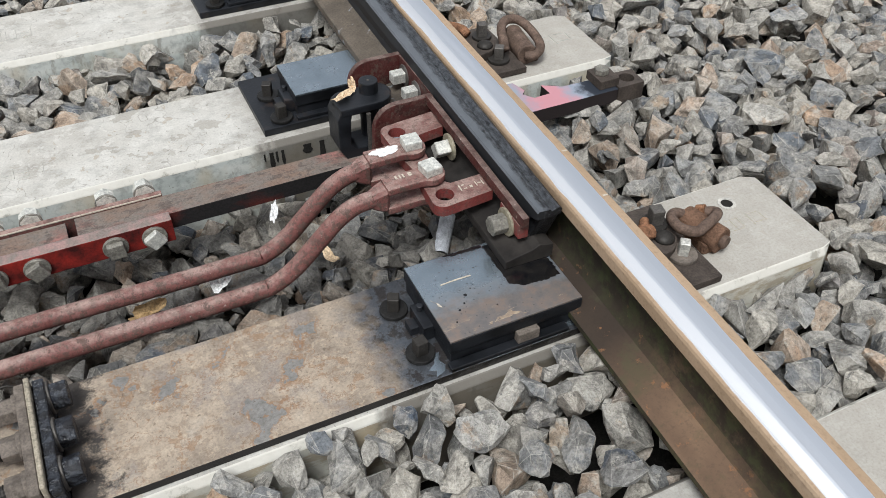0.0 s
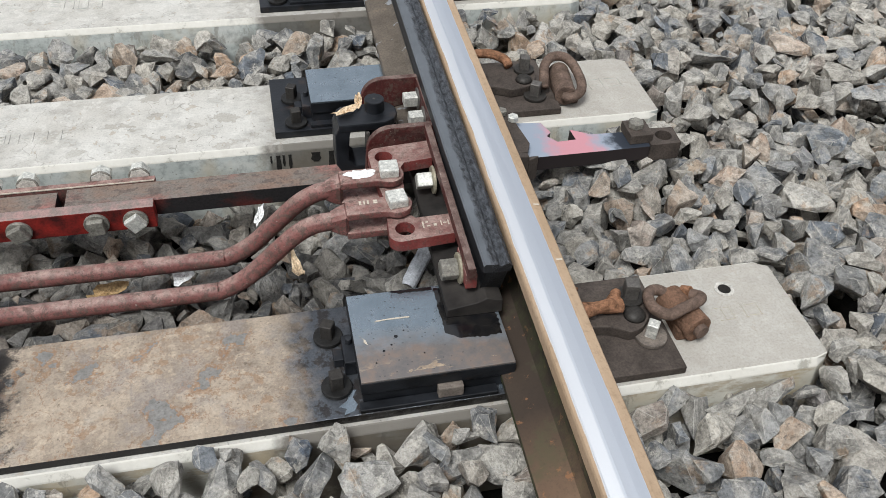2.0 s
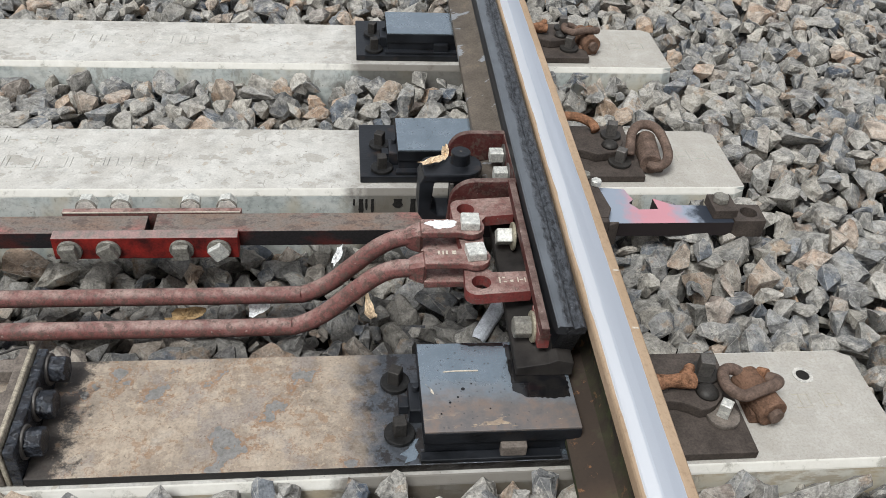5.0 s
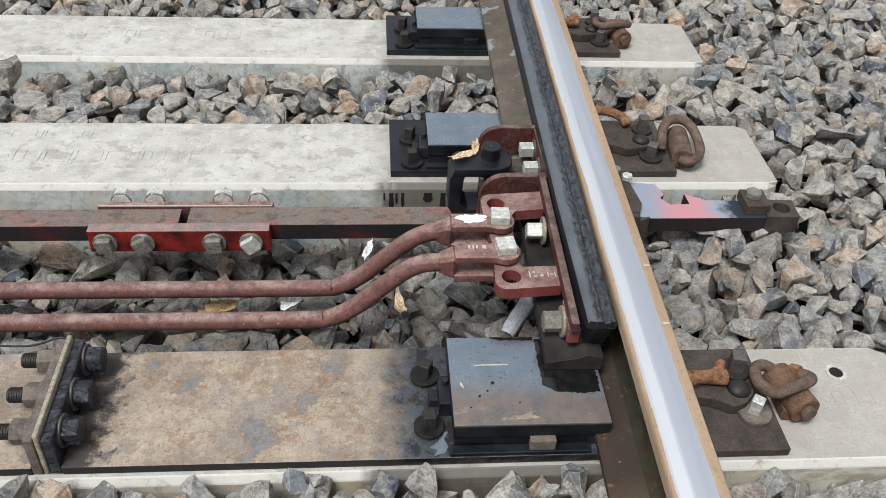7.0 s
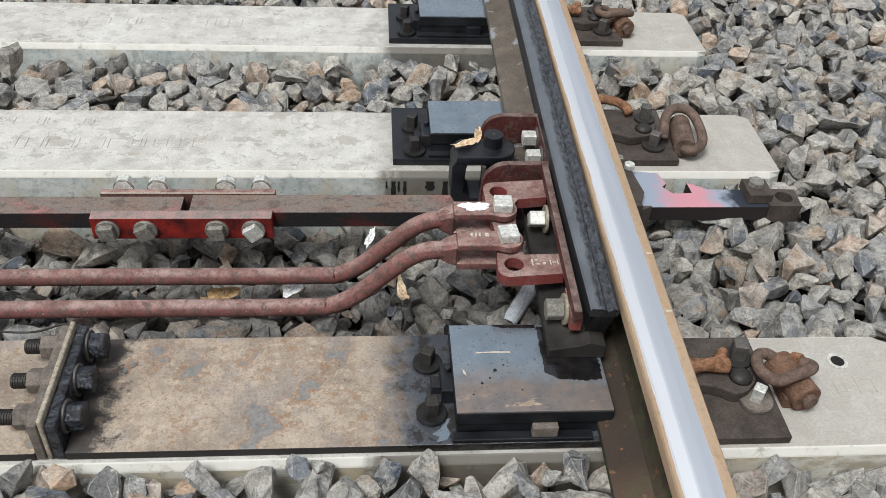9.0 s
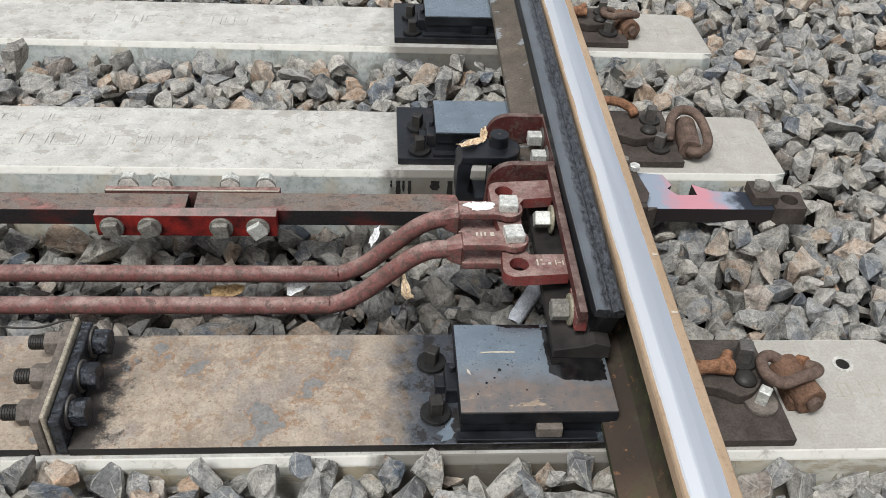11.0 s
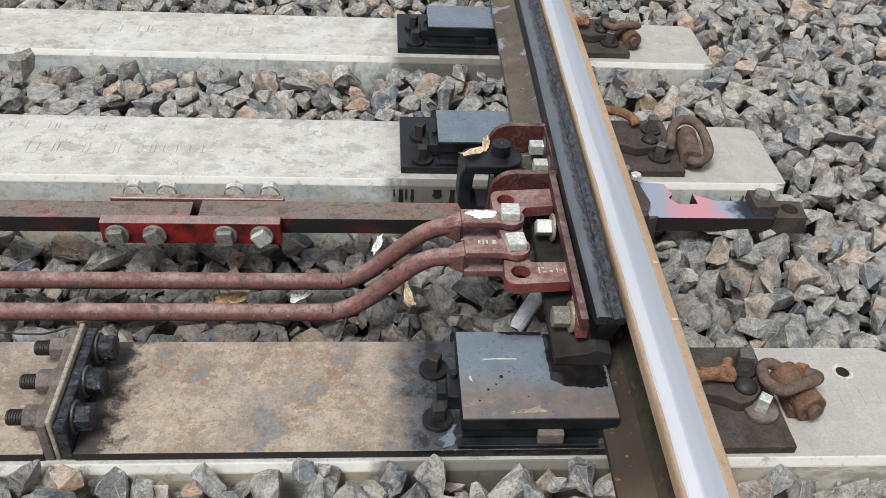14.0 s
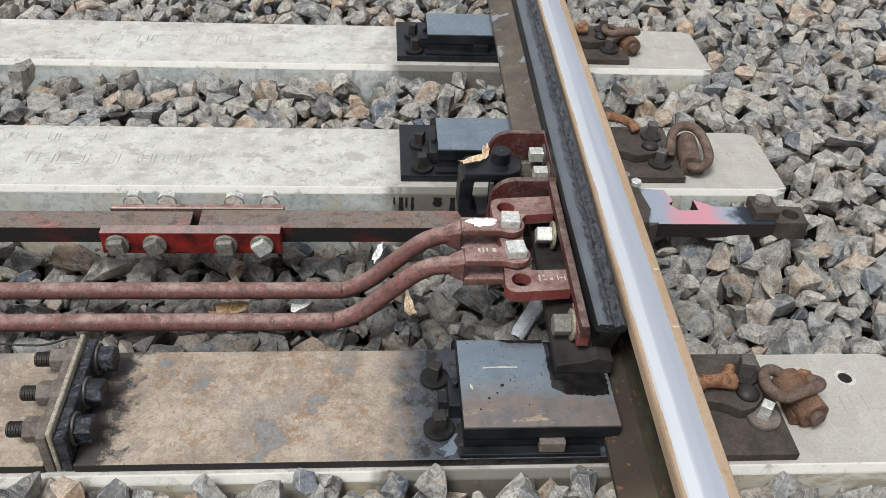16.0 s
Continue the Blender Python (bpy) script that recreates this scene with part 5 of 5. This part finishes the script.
# ---- ballast ----
def make_stone(rng, size):
    """Crushed stone: an angular shard with a few broad split faces, chipped uneven."""
    dims = np.array([1.0, rng.uniform(0.5, 0.95), rng.uniform(0.38, 0.85)]) * size * 0.5
    bm = bmesh.new()
    for _ in range(int(rng.integers(9, 15))):
        d = rng.normal(size=3)
        d *= rng.uniform(0.8, 1.05) / np.linalg.norm(d)
        bm.verts.new(d * dims)
    hull = bmesh.ops.convex_hull(bm, input=bm.verts[:])
    bmesh.ops.delete(bm, geom=list({g for g in hull["geom_interior"] + hull["geom_unused"] if isinstance(g, bmesh.types.BMVert)}), context='VERTS')
    for _ in range(int(rng.integers(2, 5))):
        n = rng.normal(size=3)
        n = Vector(n / np.linalg.norm(n))
        reach = max(v.co.dot(n) for v in bm.verts)
        bmesh.ops.bisect_plane(bm, geom=bm.verts[:] + bm.edges[:] + bm.faces[:], plane_co=n * reach * rng.uniform(0.55, 0.8), plane_no=n, clear_outer=True)
        open_edges = [e for e in bm.edges if e.is_boundary]
        if open_edges:
            bmesh.ops.edgeloop_fill(bm, edges=open_edges)
    bmesh.ops.remove_doubles(bm, verts=bm.verts[:], dist=size * 0.04)
    bmesh.ops.dissolve_limit(bm, angle_limit=0.2, verts=bm.verts[:], edges=bm.edges[:])
    if rng.uniform() < 0.4:              # many stones lie on a broad side, tipped a little
        rot = Matrix.Rotation(rng.uniform(-0.5, 0.5), 3, 'X') @ Matrix.Rotation(rng.uniform(-0.5, 0.5), 3, 'Y') @ Matrix.Rotation(rng.uniform(0, 6.28), 3, 'Z')
    else:
        rot = Matrix.Rotation(rng.uniform(0, 6.28), 3, 'X') @ Matrix.Rotation(rng.uniform(0, 6.28), 3, 'Y') @ Matrix.Rotation(rng.uniform(0, 6.28), 3, 'Z')
    bmesh.ops.rotate(bm, verts=bm.verts, matrix=rot)
    grow = size * 0.5 / max(v.co.length for v in bm.verts)
    for v in bm.verts:
        v.co *= grow
    bmesh.ops.recalc_face_normals(bm, faces=bm.faces)
    planes = [(f.normal.copy(), f.calc_center_median()) for f in bm.faces]
    cut = bmesh.ops.bevel(bm, geom=bm.edges[:], offset=size * 0.008, segments=1, affect='EDGES')
    for f in cut["faces"]:
        f.material_index = 1
    bmesh.ops.triangulate(bm, faces=bm.faces[:])
    longs = [e for e in bm.edges if e.calc_length() > size * 0.16]
    bmesh.ops.subdivide_edges(bm, edges=longs, cuts=1)
    bmesh.ops.triangulate(bm, faces=bm.faces[:])
    seed = Vector(rng.uniform(0, 50, size=3))
    for v in bm.verts:
        p = v.co / size
        v.co += v.co.normalized() * size * (0.09 * noise.noise(p * 2.8 + seed) + 0.045 * noise.noise(p * 8 + seed))
    bm.verts.index_update()
    vs = np.array([v.co[:] for v in bm.verts])
    fs = np.array([[v.index for v in f.verts] for f in bm.faces])
    mi = np.array([f.material_index for f in bm.faces], dtype=np.int32)
    bm.free()
    return vs, fs, planes, mi


CELL = 0.006
GX0, GX1, GY0, GY1 = -1.75, 2.25, -1.55, 1.75


def stone_kinds(rng, count, least, spread):
    out = []
    while len(out) < count:
        size = least + spread * rng.beta(1.3, 1.8)
        vs, fs, planes, mi = make_stone(rng, size)
        R = int(math.ceil(np.abs(vs[:, :2]).max() / CELL))
        ax = np.arange(-R, R + 1) * CELL
        X, Y = np.meshgrid(ax, ax, indexing='ij')
        top, bot = np.full(X.shape, 9.0), np.full(X.shape, -9.0)
        for n, c in planes:
            if n.dot(c) < 0:
                n = -n
            if abs(n.z) < 1e-3:
                bad = (X - c.x) * n.x + (Y - c.y) * n.y > 0
                top[bad] = -9.0
                continue
            z = c.z - ((X - c.x) * n.x + (Y - c.y) * n.y) / n.z
            if n.z > 0:
                top = np.minimum(top, z)
            else:
                bot = np.maximum(bot, z)
        if (top > bot).sum() > 8 and (top - bot).max() < size:
            out.append((vs, fs, top, bot, top > bot, R, size, mi))
    return out


def level(x, y):
    """Surface of the ballast, in metres from the sleepers' tops."""
    if x > 0.4:
        if y < -0.78:
            return -0.02
        if -0.5 < y < 0.0:
            return -0.045 - 0.08 * max(0.0, 1 - abs(x - 0.40) / 0.26) * max(0.0, 1 - abs(y + 0.2) / 0.28)
        return -0.035 if x < 0.86 else -0.02
    if y < -0.78:
        return 0.008 if y > -0.92 else -0.004
    if y < 0.0:
        return -0.03 - 0.12 * min(1.0, max(0.0, (y + 0.5) / 0.3))
    if y < 0.6:
        return -0.05
    return -0.02


# larger stones that stand out: x, y, height of the top, size
LARGE = [(0.045, 0.43, 0.015, 0.13), (0.125, 0.5, -0.01, 0.1), (-0.2, 0.53, -0.01, 0.07), (-0.46, 0.5, 0.0, 0.11), (-0.6, 0.53, 0.0, 0.085), (-1.08, 0.49, 0.04, 0.13),
         (-0.605, -0.86, 0.045, 0.1), (-0.36, -0.86, 0.025, 0.09), (-0.16, -0.85, 0.015, 0.07), (-0.085, -0.87, 0.035, 0.115), (0.14, -0.87, 0.01, 0.1), (0.02, -0.86, 0.01, 0.08),
         (0.76, -0.29, 0.0, 0.115), (0.62, -0.4, 0.0, 0.1), (0.5, -0.44, -0.005, 0.09), (0.68, -0.48, -0.005, 0.095), (0.92, -0.02, 0.02, 0.09), (0.77, 0.34, 0.0, 0.09), (0.58, 0.5, 0.0, 0.1)]


def fill_ballast():
    rng = np.random.default_rng(11)
    kinds = stone_kinds(rng, 170, 0.058, 0.09)
    chips = stone_kinds(rng, 50, 0.024, 0.034)
    nx, ny = int((GX1 - GX0) / CELL), int((GY1 - GY0) / CELL)
    xs = GX0 + np.arange(nx) * CELL
    ys = GY0 + np.arange(ny) * CELL
    L = np.array([[level(x, y) for y in ys] for x in xs])
    H = L - 0.10
    block = np.zeros((nx, ny), bool)
    for a, b in SLEEPERS:
        block[np.ix_(xs < SLEEPER_END + 0.012, (ys > a - 0.008) & (ys < b + 0.008))] = True
    H[block] = 5.0
    tries, picks = 26000, 5
    ki = rng.integers(len(kinds), size=tries)
    kc = rng.integers(len(chips), size=tries)
    ui = rng.random((tries, picks))
    uj = rng.random((tries, picks))
    placed = []
    for x, y, zt, size in LARGE:
        k = min(kinds, key=lambda q: abs(q[6] - size) + 0.02 * rng.random())
        i, j, R = int((x - GX0) / CELL), int((y - GY0) / CELL), k[5]
        z = zt - k[2][k[4]].max()
        h = H[i - R:i + R + 1, j - R:j + R + 1]
        h[k[4]] = np.maximum(h[k[4]], k[2][k[4]] + z)
        placed.append((k, x, y, z))
    for t in range(tries):
        small = t > 20000
        k = chips[kc[t]] if small else kinds[ki[t]]
        vs, fs, top, bot, ins, R, size, mi = k
        if size < 0.065 and t < 7000:
            continue
        best = None
        bi, ti = bot[ins], top[ins]
        q = max(1, bi.size // 14)
        for c in range(picks):
            i = R + int(ui[t, c] * (nx - 2 * R - 1))
            j = R + int(uj[t, c] * (ny - 2 * R - 1))
            if H[i, j] > L[i, j] - 0.026:
                continue
            gap = H[i - R:i + R + 1, j - R:j + R + 1][ins] - bi
            if gap.max() > 2:
                continue
            z = np.partition(gap, -q)[-q]
            over = z + ti.max() - L[i, j]
            if over > (-0.004 if small else 0.034):
                continue
            if best is None or over < best[0]:
                best = (over, i, j, z)
        if best is None:
            continue
        _, i, j, z = best
        h = H[i - R:i + R + 1, j - R:j + R + 1]
        h[ins] = np.maximum(h[ins], ti + z)
        placed.append((k, xs[i], ys[j], z))
    return kinds, placed


kinds, placed = fill_ballast()
bal = thing("ballast", "grey crushed stone ballast packed round the sleepers", "ballast", kind="structure")
near = sorted(range(len(placed)), key=lambda i: -(placed[i][3] + placed[i][0][2].max()) + 2.0 * math.hypot(placed[i][1] - 0.2, placed[i][2] + 0.45))[:300]
mesh_of = {}
for i in near:
    k, x, y, z = placed[i]
    key = id(k)
    if key not in mesh_of:
        me = bpy.data.meshes.new("stone")
        me.from_pydata(k[0].tolist(), [], k[1].tolist())
        me.materials.append(STONE_PART)
        me.materials.append(EDGE_PART)
        me.polygons.foreach_set("material_index", k[7])
        mesh_of[key] = me
    ob = new("stone", mesh_of[key])
    ob.parent = bal
    ob.location = (x, y, z)
pick = set(near)
V, F, M, off = [], [], [], 0
for i, (k, x, y, z) in enumerate(placed):
    if i in pick:
        continue
    V.append(k[0] + np.array([x, y, z]))
    F.append(k[1] + off)
    M.append(k[7])
    off += len(k[0])
V, F = np.concatenate(V), np.concatenate(F)
me = bpy.data.meshes.new("loose_stones")
me.from_pydata(V.tolist(), [], F.tolist())
me.materials.append(STONE_REST)
me.materials.append(EDGE_REST)
me.polygons.foreach_set("material_index", np.concatenate(M))
ob = new("ballast_stones", me)
tagged(ob, "grey and brown angular crushed stones packed between sleepers", "ballast", kind="stuff")
